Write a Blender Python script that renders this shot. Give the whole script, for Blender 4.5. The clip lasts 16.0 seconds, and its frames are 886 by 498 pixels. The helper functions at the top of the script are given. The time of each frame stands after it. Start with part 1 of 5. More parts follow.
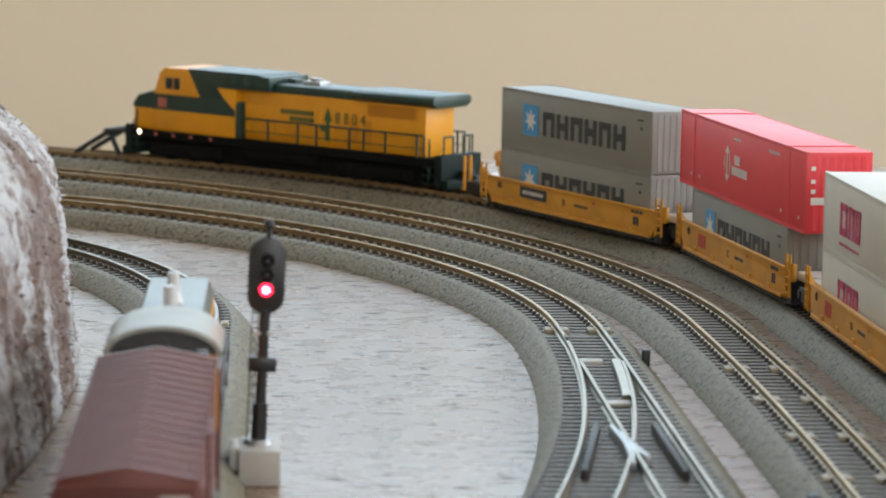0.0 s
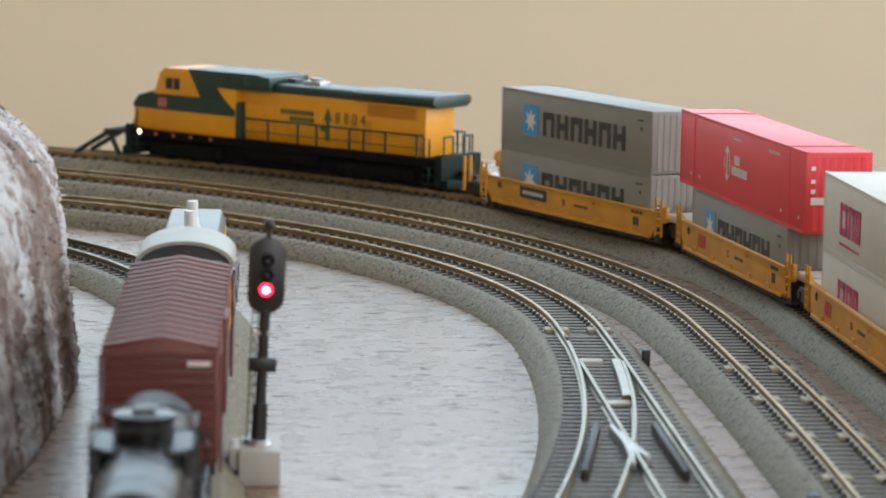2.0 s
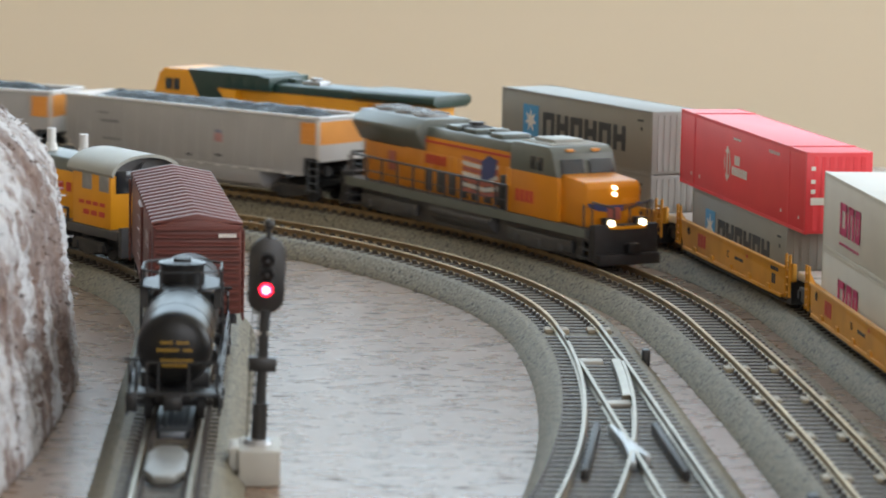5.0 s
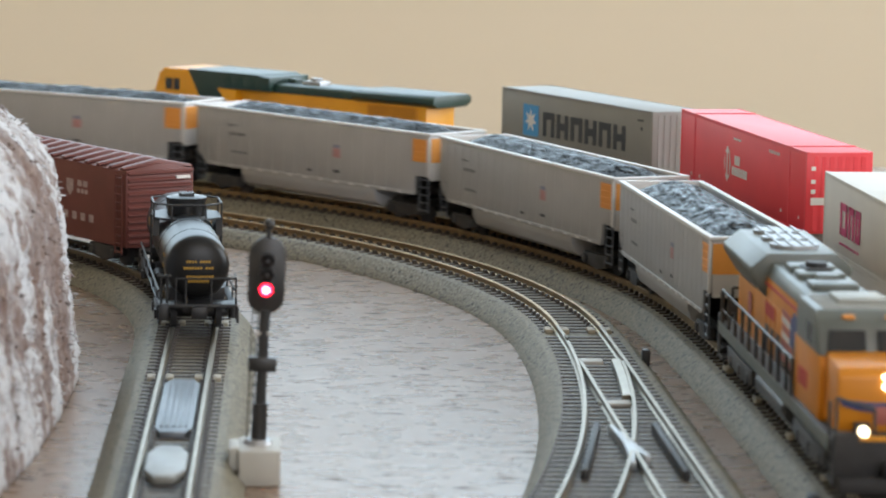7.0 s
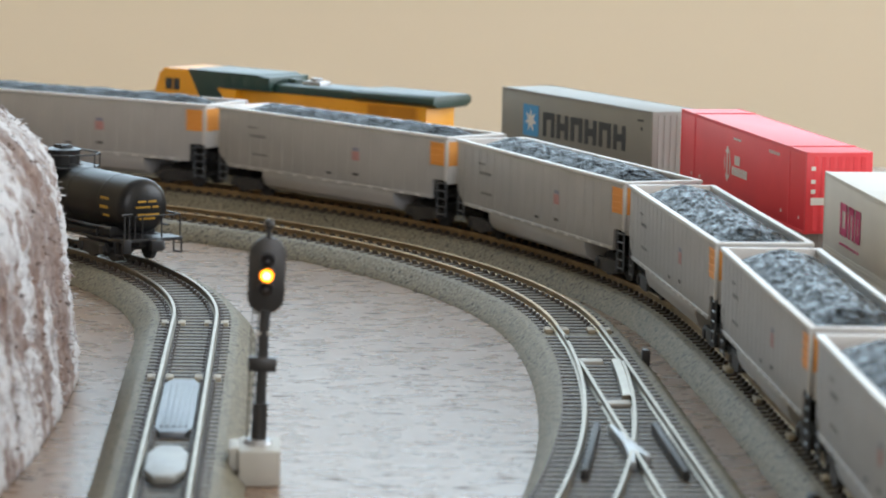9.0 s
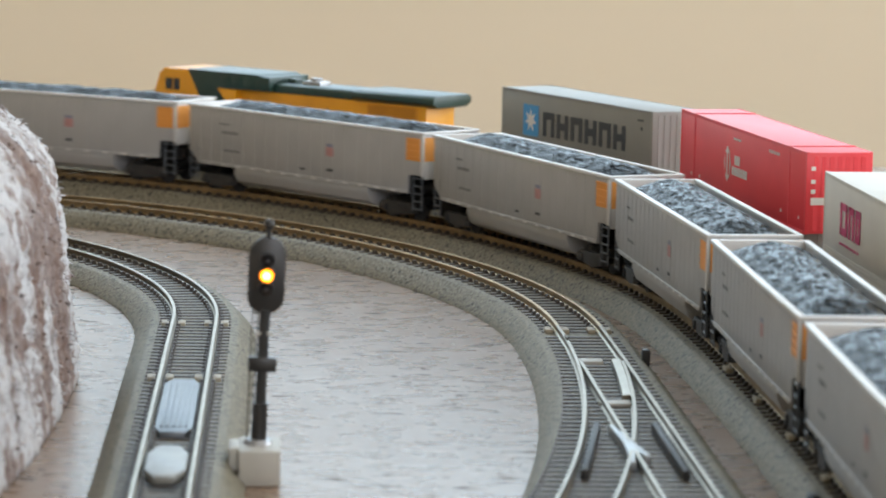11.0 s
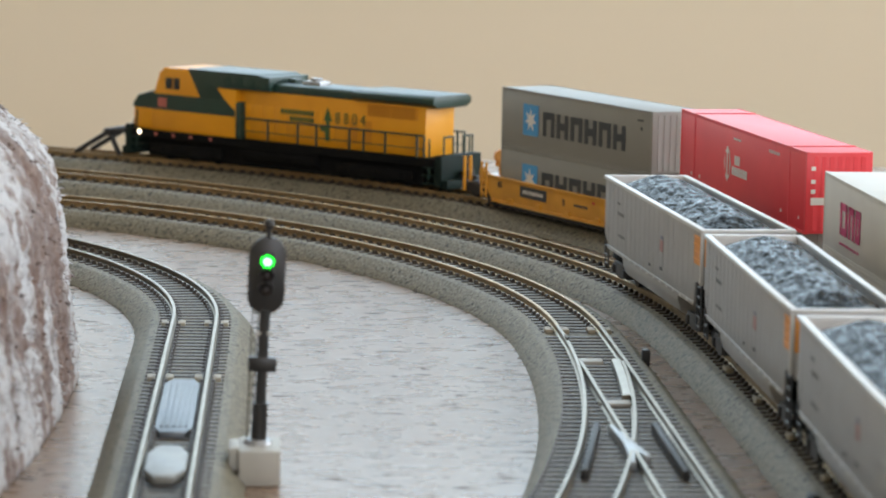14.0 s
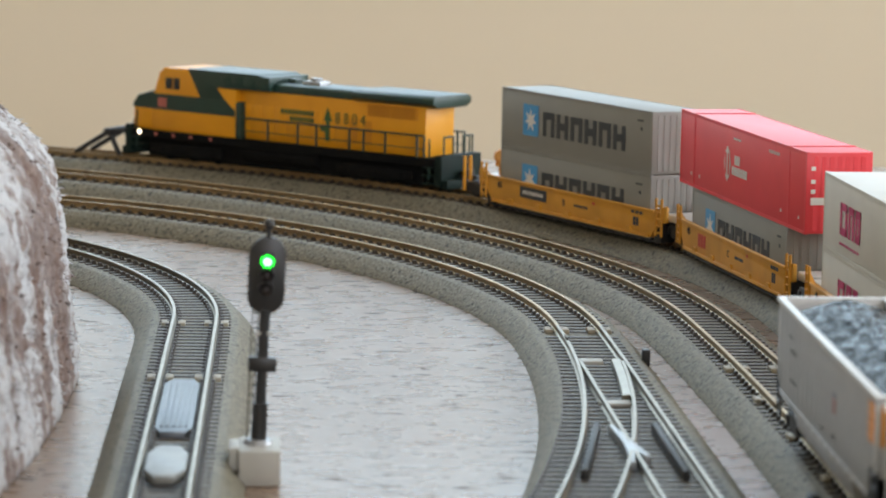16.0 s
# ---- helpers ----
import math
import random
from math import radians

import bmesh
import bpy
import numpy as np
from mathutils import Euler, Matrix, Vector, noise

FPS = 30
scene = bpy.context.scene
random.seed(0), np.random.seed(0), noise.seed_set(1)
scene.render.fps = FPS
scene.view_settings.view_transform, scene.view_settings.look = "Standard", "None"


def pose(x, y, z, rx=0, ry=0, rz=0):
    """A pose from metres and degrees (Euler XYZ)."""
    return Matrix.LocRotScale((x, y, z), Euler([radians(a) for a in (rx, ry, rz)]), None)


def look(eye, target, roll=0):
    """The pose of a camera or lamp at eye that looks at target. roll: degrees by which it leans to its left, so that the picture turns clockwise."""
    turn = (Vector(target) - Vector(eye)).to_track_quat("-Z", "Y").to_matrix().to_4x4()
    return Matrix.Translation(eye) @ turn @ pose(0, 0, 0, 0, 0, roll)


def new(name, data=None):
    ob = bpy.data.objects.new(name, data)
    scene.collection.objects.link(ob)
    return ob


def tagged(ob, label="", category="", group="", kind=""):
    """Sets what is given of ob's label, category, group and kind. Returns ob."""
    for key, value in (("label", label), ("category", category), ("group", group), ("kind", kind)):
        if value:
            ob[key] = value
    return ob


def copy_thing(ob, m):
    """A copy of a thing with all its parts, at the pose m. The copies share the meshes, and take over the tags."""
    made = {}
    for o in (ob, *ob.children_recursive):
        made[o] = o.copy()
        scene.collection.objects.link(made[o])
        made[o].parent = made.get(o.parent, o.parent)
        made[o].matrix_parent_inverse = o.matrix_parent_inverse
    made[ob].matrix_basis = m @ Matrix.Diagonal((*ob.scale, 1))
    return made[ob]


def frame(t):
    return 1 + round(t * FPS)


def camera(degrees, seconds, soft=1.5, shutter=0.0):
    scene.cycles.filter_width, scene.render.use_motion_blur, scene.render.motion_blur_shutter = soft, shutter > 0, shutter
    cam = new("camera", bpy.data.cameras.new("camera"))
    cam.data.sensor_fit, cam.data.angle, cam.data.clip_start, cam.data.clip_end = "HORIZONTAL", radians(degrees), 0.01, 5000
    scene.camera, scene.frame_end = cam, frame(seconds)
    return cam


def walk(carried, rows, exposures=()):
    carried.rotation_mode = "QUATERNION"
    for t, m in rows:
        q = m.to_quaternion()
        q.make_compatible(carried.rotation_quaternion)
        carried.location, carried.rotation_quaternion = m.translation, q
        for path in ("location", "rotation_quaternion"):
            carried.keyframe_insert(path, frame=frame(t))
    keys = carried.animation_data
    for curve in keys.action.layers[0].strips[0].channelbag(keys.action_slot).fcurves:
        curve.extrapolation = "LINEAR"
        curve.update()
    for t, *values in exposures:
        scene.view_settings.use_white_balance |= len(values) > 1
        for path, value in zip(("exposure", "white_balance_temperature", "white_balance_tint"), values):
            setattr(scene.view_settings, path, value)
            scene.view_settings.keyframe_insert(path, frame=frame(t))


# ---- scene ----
# All lengths below are written in millimetres (an N scale layout, 1:160) and turned into metres by MM.
MM = 0.001
RAIL = 6.0            # top of the rails above the table

cam = camera(15.304, 16.0, soft=1.9, shutter=0.5)
EYE = (0, 0, 113.86 * MM)
AIM = (0, math.cos(radians(7.699)), 113.86 * MM - math.sin(radians(7.699)))
cam.data.dof.use_dof = True
cam.data.dof.focus_distance = 0.735
cam.data.dof.aperture_fstop = 46.0
walk(cam, [(0, look(EYE, AIM, 1.118)), (16, look(EYE, AIM, 1.118))], exposures=[(0, 0.08), (4, 0.08), (7, 0.19), (9.5, 0.20), (12.5, 0.14), (16, 0.10)])

# ---------------------------------------------------------------- light
world = bpy.data.worlds.new("world")
scene.world = world
world.use_nodes = True
wn = world.node_tree.nodes
sky = wn.new("ShaderNodeTexSky")
sky.sky_type, sky.sun_disc = "NISHITA", False
sky.sun_elevation, sky.sun_rotation = radians(40), radians(60)
wn["Background"].inputs[1].default_value = 0.1
world.node_tree.links.new(sky.outputs[0], wn["Background"].inputs[0])


def window_light(name, m, w, h, watts, colour):
    data = bpy.data.lights.new(name, "AREA")
    data.shape, data.size, data.size_y, data.energy, data.color = "RECTANGLE", w, h, watts, colour
    ob = new(name, data)
    ob.matrix_world = m
    return ob


window_light("window_light", look((-0.15, 1.52, 0.63), (-0.15, 0.5, 0.63)), 1.0, 1.04, 9.5, (0.70, 0.88, 1.0))
window_light("window_light", look((1.62, 0.75, 0.62), (0.6, 0.75, 0.62)), 1.1, 1.0, 26, (0.86, 0.93, 1.0))
# added fill behind the camera to brighten the back wall; no window is known there
window_light("window_light", look((0.8, -2.02, 0.75), (0.8, 0.7, 0.75)), 1.3, 1.0, 20.5, (0.96, 0.96, 1.0))


# ---------------------------------------------------------------- materials
def material(name, colour, rough=0.5, metal=0.0, var=0.12, scale=300.0, bump=0.0, bump_scale=None, emit=0.0, stretch=(1, 1, 1), dirt=None, dirt_amount=0.0, dirt_scale=40.0, spec=0.5):
    m = bpy.data.materials.new(name)
    m.use_nodes = True
    nt = m.node_tree
    b = nt.nodes["Principled BSDF"]
    b.inputs["Roughness"].default_value, b.inputs["Metallic"].default_value = rough, metal
    b.inputs["Specular IOR Level"].default_value = spec
    tc = nt.nodes.new("ShaderNodeTexCoord")
    mp = nt.nodes.new("ShaderNodeMapping")
    mp.inputs["Scale"].default_value = stretch
    nt.links.new(tc.outputs["Object"], mp.inputs[0])
    n = nt.nodes.new("ShaderNodeTexNoise")
    n.inputs["Scale"].default_value, n.inputs["Detail"].default_value = scale, 5
    nt.links.new(mp.outputs[0], n.inputs["Vector"])
    mr = nt.nodes.new("ShaderNodeMapRange")
    mr.inputs[1].default_value, mr.inputs[2].default_value = 0.3, 0.7
    mr.inputs[3].default_value, mr.inputs[4].default_value = 1 - var, 1 + var
    nt.links.new(n.outputs[0], mr.inputs[0])
    mx = nt.nodes.new("ShaderNodeVectorMath")
    mx.operation = "SCALE"
    mx.inputs[0].default_value = colour
    nt.links.new(mr.outputs[0], mx.inputs["Scale"])
    out = mx.outputs[0]
    if dirt:
        n2 = nt.nodes.new("ShaderNodeTexNoise")
        n2.inputs["Scale"].default_value, n2.inputs["Detail"].default_value = dirt_scale, 6
        nt.links.new(mp.outputs[0], n2.inputs["Vector"])
        r2 = nt.nodes.new("ShaderNodeMapRange")
        r2.inputs[1].default_value, r2.inputs[2].default_value = 0.56, 0.66
        r2.inputs[3].default_value, r2.inputs[4].default_value = 0, dirt_amount
        nt.links.new(n2.outputs[0], r2.inputs[0])
        mm = nt.nodes.new("ShaderNodeMix")
        mm.data_type = "RGBA"
        mm.inputs[7].default_value = (*dirt, 1)
        nt.links.new(r2.outputs[0], mm.inputs[0])
        nt.links.new(out, mm.inputs[6])
        out = mm.outputs[2]
    nt.links.new(out, b.inputs["Base Color"])
    if bump:
        bn = nt.nodes.new("ShaderNodeBump")
        bn.inputs["Strength"].default_value, bn.inputs["Distance"].default_value = bump, 0.0004
        if bump_scale:
            n3 = nt.nodes.new("ShaderNodeTexNoise")
            n3.inputs["Scale"].default_value, n3.inputs["Detail"].default_value = bump_scale, 4
            nt.links.new(mp.outputs[0], n3.inputs["Vector"])
            nt.links.new(n3.outputs[0], bn.inputs["Height"])
        else:
            nt.links.new(n.outputs[0], bn.inputs["Height"])
        nt.links.new(bn.outputs[0], b.inputs["Normal"])
    if emit:
        b.inputs["Emission Color"].default_value = (*colour, 1)
        b.inputs["Emission Strength"].default_value = emit
    return m


PLASTER_WALL = material("wall_paint", (0.80, 0.69, 0.52), 0.8, var=0.03, scale=2.5, bump=0.05, bump_scale=60)
WHITE_PAINT = material("white_paint", (0.8, 0.79, 0.77), 0.6, var=0.03, scale=4)
FLOOR_MAT = material("floor_wood", (0.32, 0.22, 0.14), 0.45, var=0.2, scale=6, stretch=(1, 8, 1))
BALLAST = material("ballast_grey", (0.20, 0.18, 0.13), 0.6, var=0.4, scale=1500, bump=0.9, bump_scale=1300, dirt=(0.035, 0.032, 0.028), dirt_amount=0.9, dirt_scale=900, spec=0.22)
SLEEPER = material("sleeper_brown", (0.045, 0.032, 0.023), 0.46, var=0.3, scale=900)
NICKEL = material("weathered_rail", (0.36, 0.26, 0.145), 0.45, 0.9, var=0.2, scale=200)
NICKEL_S = material("nickel_silver_rail", (0.24, 0.205, 0.155), 0.4, 1.0, var=0.15, scale=200)
DULL = material("dull_steel", (0.36, 0.37, 0.38), 0.45, 0.7, var=0.12, scale=400)
PLATE = material("plate_steel", (0.12, 0.132, 0.147), 0.42, 0.5, var=0.12, scale=400)
JOINER = material("joiner_plastic", (0.34, 0.30, 0.22), 0.6, var=0.1, scale=500)
BLACK = material("black_plastic", (0.010, 0.010, 0.011), 0.45, var=0.2, scale=400)
DEEP = material("flat_black_underframe", (0.006, 0.006, 0.006), 0.75, var=0.3, scale=400, spec=0.12)
DARK = material("dark_underframe", (0.022, 0.021, 0.022), 0.6, var=0.3, scale=400)
PANEL_Y = material("darker_yellow_panel", (0.62, 0.24, 0.008), 0.5, var=0.05, scale=120)
YELLOW = material("armour_yellow", (0.76, 0.32, 0.007), 0.42, var=0.05, scale=120)
WELL_Y = material("well_car_yellow", (0.66, 0.31, 0.03), 0.5, var=0.10, scale=150)
GREEN = material("dark_green_paint", (0.014, 0.042, 0.033), 0.4, var=0.12, scale=200)
PILOT_G = material("pilot_green_black", (0.006, 0.016, 0.013), 0.6, var=0.2, scale=200, spec=0.2)
YELLOW_O = material("orange_yellow_paint", (0.70, 0.255, 0.008), 0.42, var=0.06, scale=120)
GREY_UP = material("harbour_grey", (0.125, 0.14, 0.125), 0.4, var=0.08, scale=200)
UNDER_GREY = material("underframe_grey", (0.06, 0.06, 0.062), 0.5, var=0.2, scale=300)
HOPPER = material("aluminium_grey_paint", (0.40, 0.40, 0.402), 0.42, 0.15, var=0.05, scale=90)
# pale paint of posts and dashes; on the hopper rims it paints in the window sheen
HOPPER_RIM = material("pale_paint_and_rim_sheen", (0.66, 0.66, 0.65), 0.45, 0.1, var=0.05, scale=90)
ORANGE = material("orange_panel", (0.80, 0.34, 0.07), 0.5, var=0.05, scale=200)
PAD_GREY = material("pad_grey_plastic", (0.20, 0.20, 0.185), 0.4, var=0.15, scale=300)
COAL = material("coal", (0.004, 0.007, 0.011), 0.24, var=0.6, scale=900, bump=0.3, bump_scale=2600, spec=0.2)
C_GREY = material("container_grey", (0.255, 0.25, 0.225), 0.5, var=0.04, scale=100)
C_RED = material("container_red", (0.82, 0.055, 0.07), 0.45, var=0.04, scale=100)
C_CREAM = material("container_cream", (0.62, 0.59, 0.52), 0.5, var=0.04, scale=100)
INK = material("dark_ink", (0.035, 0.04, 0.045), 0.5, var=0.05)
INK_W = material("white_ink", (0.75, 0.72, 0.68), 0.5, var=0.03)
INK_M = material("magenta_ink", (0.60, 0.035, 0.16), 0.5, var=0.03)
INK_R = material("red_ink", (0.55, 0.05, 0.03), 0.5, var=0.03)
INK_B = material("sky_blue_ink", (0.07, 0.32, 0.62), 0.5, var=0.03)
INK_G = material("green_ink", (0.06, 0.12, 0.035), 0.5, var=0.03)
INK_Y = material("yellow_ink", (0.42, 0.24, 0.02), 0.5, var=0.03)
PALE_R = material("pale_red_ink", (0.46, 0.24, 0.23), 0.5, var=0.15, scale=900)
PALE_N = material("pale_navy_ink", (0.22, 0.23, 0.30), 0.5, var=0.15, scale=900)
FADED = material("faded_grey_ink", (0.20, 0.20, 0.20), 0.5, var=0.2, scale=900)
INK_F = material("faded_pale_ink", (0.34, 0.25, 0.23), 0.5, var=0.2, scale=900)
INK_P = material("faded_red_ink", (0.45, 0.13, 0.10), 0.5, var=0.05)
INK_N = material("navy_ink", (0.05, 0.07, 0.2), 0.5, var=0.05)
BOX_RED = material("boxcar_red", (0.135, 0.035, 0.026), 0.5, var=0.12, scale=150)
TANK_BLACK = material("tank_black", (0.009, 0.009, 0.009), 0.34, var=0.2, scale=200, spec=0.3)
ROOF_GREY = material("cab_roof_grey", (0.33, 0.335, 0.30), 0.5, var=0.06, scale=150)
GLASS_D = material("dark_window", (0.02, 0.024, 0.028), 0.12, var=0.05)
PLASTIC_W = material("white_plastic", (0.44, 0.43, 0.39), 0.55, var=0.05, scale=200)
HEAD_L = material("headlamp", (1.0, 0.86, 0.55), 0.3, emit=6.0)
SIG_BODY = material("signal_black", (0.02, 0.02, 0.02), 0.35, var=0.15, scale=300)


# ---------------------------------------------------------------- mesh helpers
def mesh_of(name, bm, mats):
    bmesh.ops.recalc_face_normals(bm, faces=bm.faces)
    bm.transform(Matrix.Scale(MM, 4))
    me = bpy.data.meshes.new(name)
    bm.to_mesh(me)
    bm.free()
    for m in (mats if isinstance(mats, (list, tuple)) else [mats]):
        me.materials.append(m)
    return me


def smooth(ob, angle=40):
    for p in ob.data.polygons:
        p.use_smooth = True
    ob.data.set_sharp_from_angle(angle=radians(angle))
    return ob


def part(name, bm, mats, parent, label="", at=(0, 0, 0)):
    ob = new(name, mesh_of(name, bm, mats))
    ob.parent = parent
    ob.location = [a * MM for a in at]
    if label:
        ob["label"] = label
    return smooth(ob)


def thing(name, label, category, m=None, group="", kind=""):
    ob = new(name)
    ob.empty_display_size = 0.005
    if m is not None:
        ob.matrix_basis = m
    return tagged(ob, label, category, group, kind)


def place(x, y, z=0.0, rz=0.0, rx=0.0, ry=0.0):
    """A pose from millimetres and degrees."""
    return pose(x * MM, y * MM, z * MM, rx, ry, rz)


def B():
    return bmesh.new()


def box(bm, x0, x1, y0, y1, z0, z1, bevel=0.0, mi=0, top=None):
    """A box; top = (dx, dy) pulls its upper edges inwards."""
    dx, dy = top or (0, 0)
    vs = [bm.verts.new(p) for p in ((x0, y0, z0), (x1, y0, z0), (x1, y1, z0), (x0, y1, z0), (x0 + dx, y0 + dy, z1), (x1 - dx, y0 + dy, z1), (x1 - dx, y1 - dy, z1), (x0 + dx, y1 - dy, z1))]
    fs = [bm.faces.new([vs[i] for i in f]) for f in ((3, 2, 1, 0), (4, 5, 6, 7), (0, 1, 5, 4), (1, 2, 6, 5), (2, 3, 7, 6), (3, 0, 4, 7))]
    for f in fs:
        f.material_index = mi
    if bevel:
        es = list({e for f in fs for e in f.edges})
        r = bmesh.ops.bevel(bm, geom=es, offset=bevel, segments=2, affect="EDGES", profile=0.5)
        for f in r["faces"]:
            f.material_index = mi
    return vs


def prism(bm, pts, axis, a, b, bevel=0.0, mi=0):
    """Pulls an outline of (u, v) points from a to b along axis x, y or z."""
    def put(u, v, w):
        return {"x": (w, u, v), "y": (u, w, v), "z": (u, v, w)}[axis]
    lo, hi = [bm.verts.new(put(u, v, a)) for u, v in pts], [bm.verts.new(put(u, v, b)) for u, v in pts]
    n = len(pts)
    fs = [bm.faces.new(lo), bm.faces.new(hi[::-1])] + [bm.faces.new((lo[i], hi[i], hi[(i + 1) % n], lo[(i + 1) % n])) for i in range(n)]
    for f in fs:
        f.material_index = mi
    if bevel:
        es = list({e for f in fs for e in f.edges})
        r = bmesh.ops.bevel(bm, geom=es, offset=bevel, segments=2, affect="EDGES", profile=0.5)
        for f in r["faces"]:
            f.material_index = mi


def cyl(bm, p, q, r, seg=12, r2=None, mi=0):
    """A rod from p to q."""
    p, q = Vector(p), Vector(q)
    d = q - p
    m = Matrix.Translation((p + q) / 2) @ d.to_track_quat("Z", "Y").to_matrix().to_4x4()
    out = bmesh.ops.create_cone(bm, cap_ends=True, segments=seg, radius1=r, radius2=r if r2 is None else r2, depth=d.length, matrix=m)
    for v in out["verts"]:
        for f in v.link_faces:
            f.material_index = mi


def ball(bm, c, r, seg=14, scale=(1, 1, 1), mi=0):
    out = bmesh.ops.create_uvsphere(bm, u_segments=seg, v_segments=max(6, seg // 2), radius=r, matrix=Matrix.Translation(c) @ Matrix.Diagonal((*scale, 1)))
    for v in out["verts"]:
        for f in v.link_faces:
            f.material_index = mi


def rail_run(bm, pts, r=0.28, seg=6):
    for a, b in zip(pts[:-1], pts[1:]):
        cyl(bm, a, b, r, seg)


# ---------------------------------------------------------------- track plan
class Line:
    """A track's centre line: straights and arcs, (length, curvature) each, from a near start."""

    def __init__(self, x, y, th, segs):
        self.rows = [(0.0, x, y, th, k) for _, k in segs[:1]]
        s = 0.0
        for i, (l, k) in enumerate(segs):
            x, y, th = self.step(x, y, th, k, l)
            s += l
            self.rows.append((s, x, y, th, segs[i + 1][1] if i + 1 < len(segs) else 0.0))

    @staticmethod
    def step(x, y, th, k, l):
        if abs(k) < 1e-9:
            return x - math.sin(th) * l, y + math.cos(th) * l, th
        t2 = th + k * l
        return x + (math.cos(t2) - math.cos(th)) / k, y + (math.sin(t2) - math.sin(th)) / k, t2

    def at(self, s, off=0.0):
        """The point at s, off to the right of the line, and the line's turn."""
        row = self.rows[0]
        for r in self.rows:
            if r[0] <= s:
                row = r
        k = 0.0 if s < 0 else row[4]
        x, y, th = self.step(row[1], row[2], row[3], k, s - row[0])
        return x + off * math.cos(th), y + off * math.sin(th), th

    def car(self, s, half, z=RAIL):
        """The pose of a car whose two bogies, half apart from its middle, stand on the line."""
        ax, ay, _ = self.at(s - half)
        bx, by, _ = self.at(s + half)
        return place((ax + bx) / 2, (ay + by) / 2, z, math.degrees(math.atan2(by - ay, bx - ax)))


LINE_A = Line(-43.18, 497.54, 0.046, [(187.1, 0.0), (800, 0.00485)])
LINE_B = Line(48.65, 379.75, 0.0643, [(250, 0.0), (54, 0.000217), (520, 1 / 256.0)])
LINE_BD = Line(29.9, 669.2, 0.0643 + math.pi, [(290, 1 / -760.0)])
LINE_C = Line(71.52, 509.24, 0.0443, [(187.2, 0.00033), (1150, 0.00297)])
LINE_D = Line(102.03, 560.0, 0.1022, [(172.7, 0.0), (520, 1 / 344.6)])


# ---------------------------------------------------------------- setting
def slab(name, label, category, mats, *dims, kind="structure"):
    bm = B()
    box(bm, *dims)
    ob = new(name, mesh_of(name, bm, mats))
    return tagged(ob, label, category, kind=kind)


X0, X1, Y0, Y1, Z0, Z1 = -1900, 1600, -2000, 1500, -750, 1650
slab("floor", "brown wooden floor of the room", "floor", FLOOR_MAT, X0 - 100, X1 + 100, Y0 - 100, Y1 + 100, Z0 - 50, Z0)
slab("ceiling", "white painted ceiling", "ceiling", WHITE_PAINT, X0 - 100, X1 + 100, Y0 - 100, Y1 + 100, Z1, Z1 + 50)
slab("wall_west", "plain beige painted wall", "wall", PLASTER_WALL, X0 - 100, X0, Y0, Y1, Z0, Z1)


def wall_with_window(name, axis, a, b, u0, u1, w0, w1, h0, h1):
    """A wall from a to b on its axis, u0 to u1 along it, with a window opening w0..w1, h0..h1."""
    bm = B()
    for p, q, r, t in ((u0, w0, Z0, Z1), (w1, u1, Z0, Z1), (w0, w1, Z0, h0), (w0, w1, h1, Z1)):
        if axis == "x":
            box(bm, a, b, p, q, r, t)
        else:
            box(bm, p, q, a, b, r, t)
    tagged(new(name, mesh_of(name, bm, PLASTER_WALL)), "beige painted wall with a window opening", "wall", kind="structure")


wall_with_window("wall_east", "x", X1, X1 + 100, Y0, Y1, 200, 1300, 120, 1120)
wall_with_window("wall_north", "y", Y1, Y1 + 100, X0 - 100, X1 + 100, -650, 350, 110, 1150)
# unseen opening, made only for the added fill lamp
wall_with_window("wall_south", "y", Y0 - 100, Y0, X0 - 100, X1 + 100, 150, 1450, 250, 1250)

TABLE = bpy.data.materials.new("whitewashed_board")


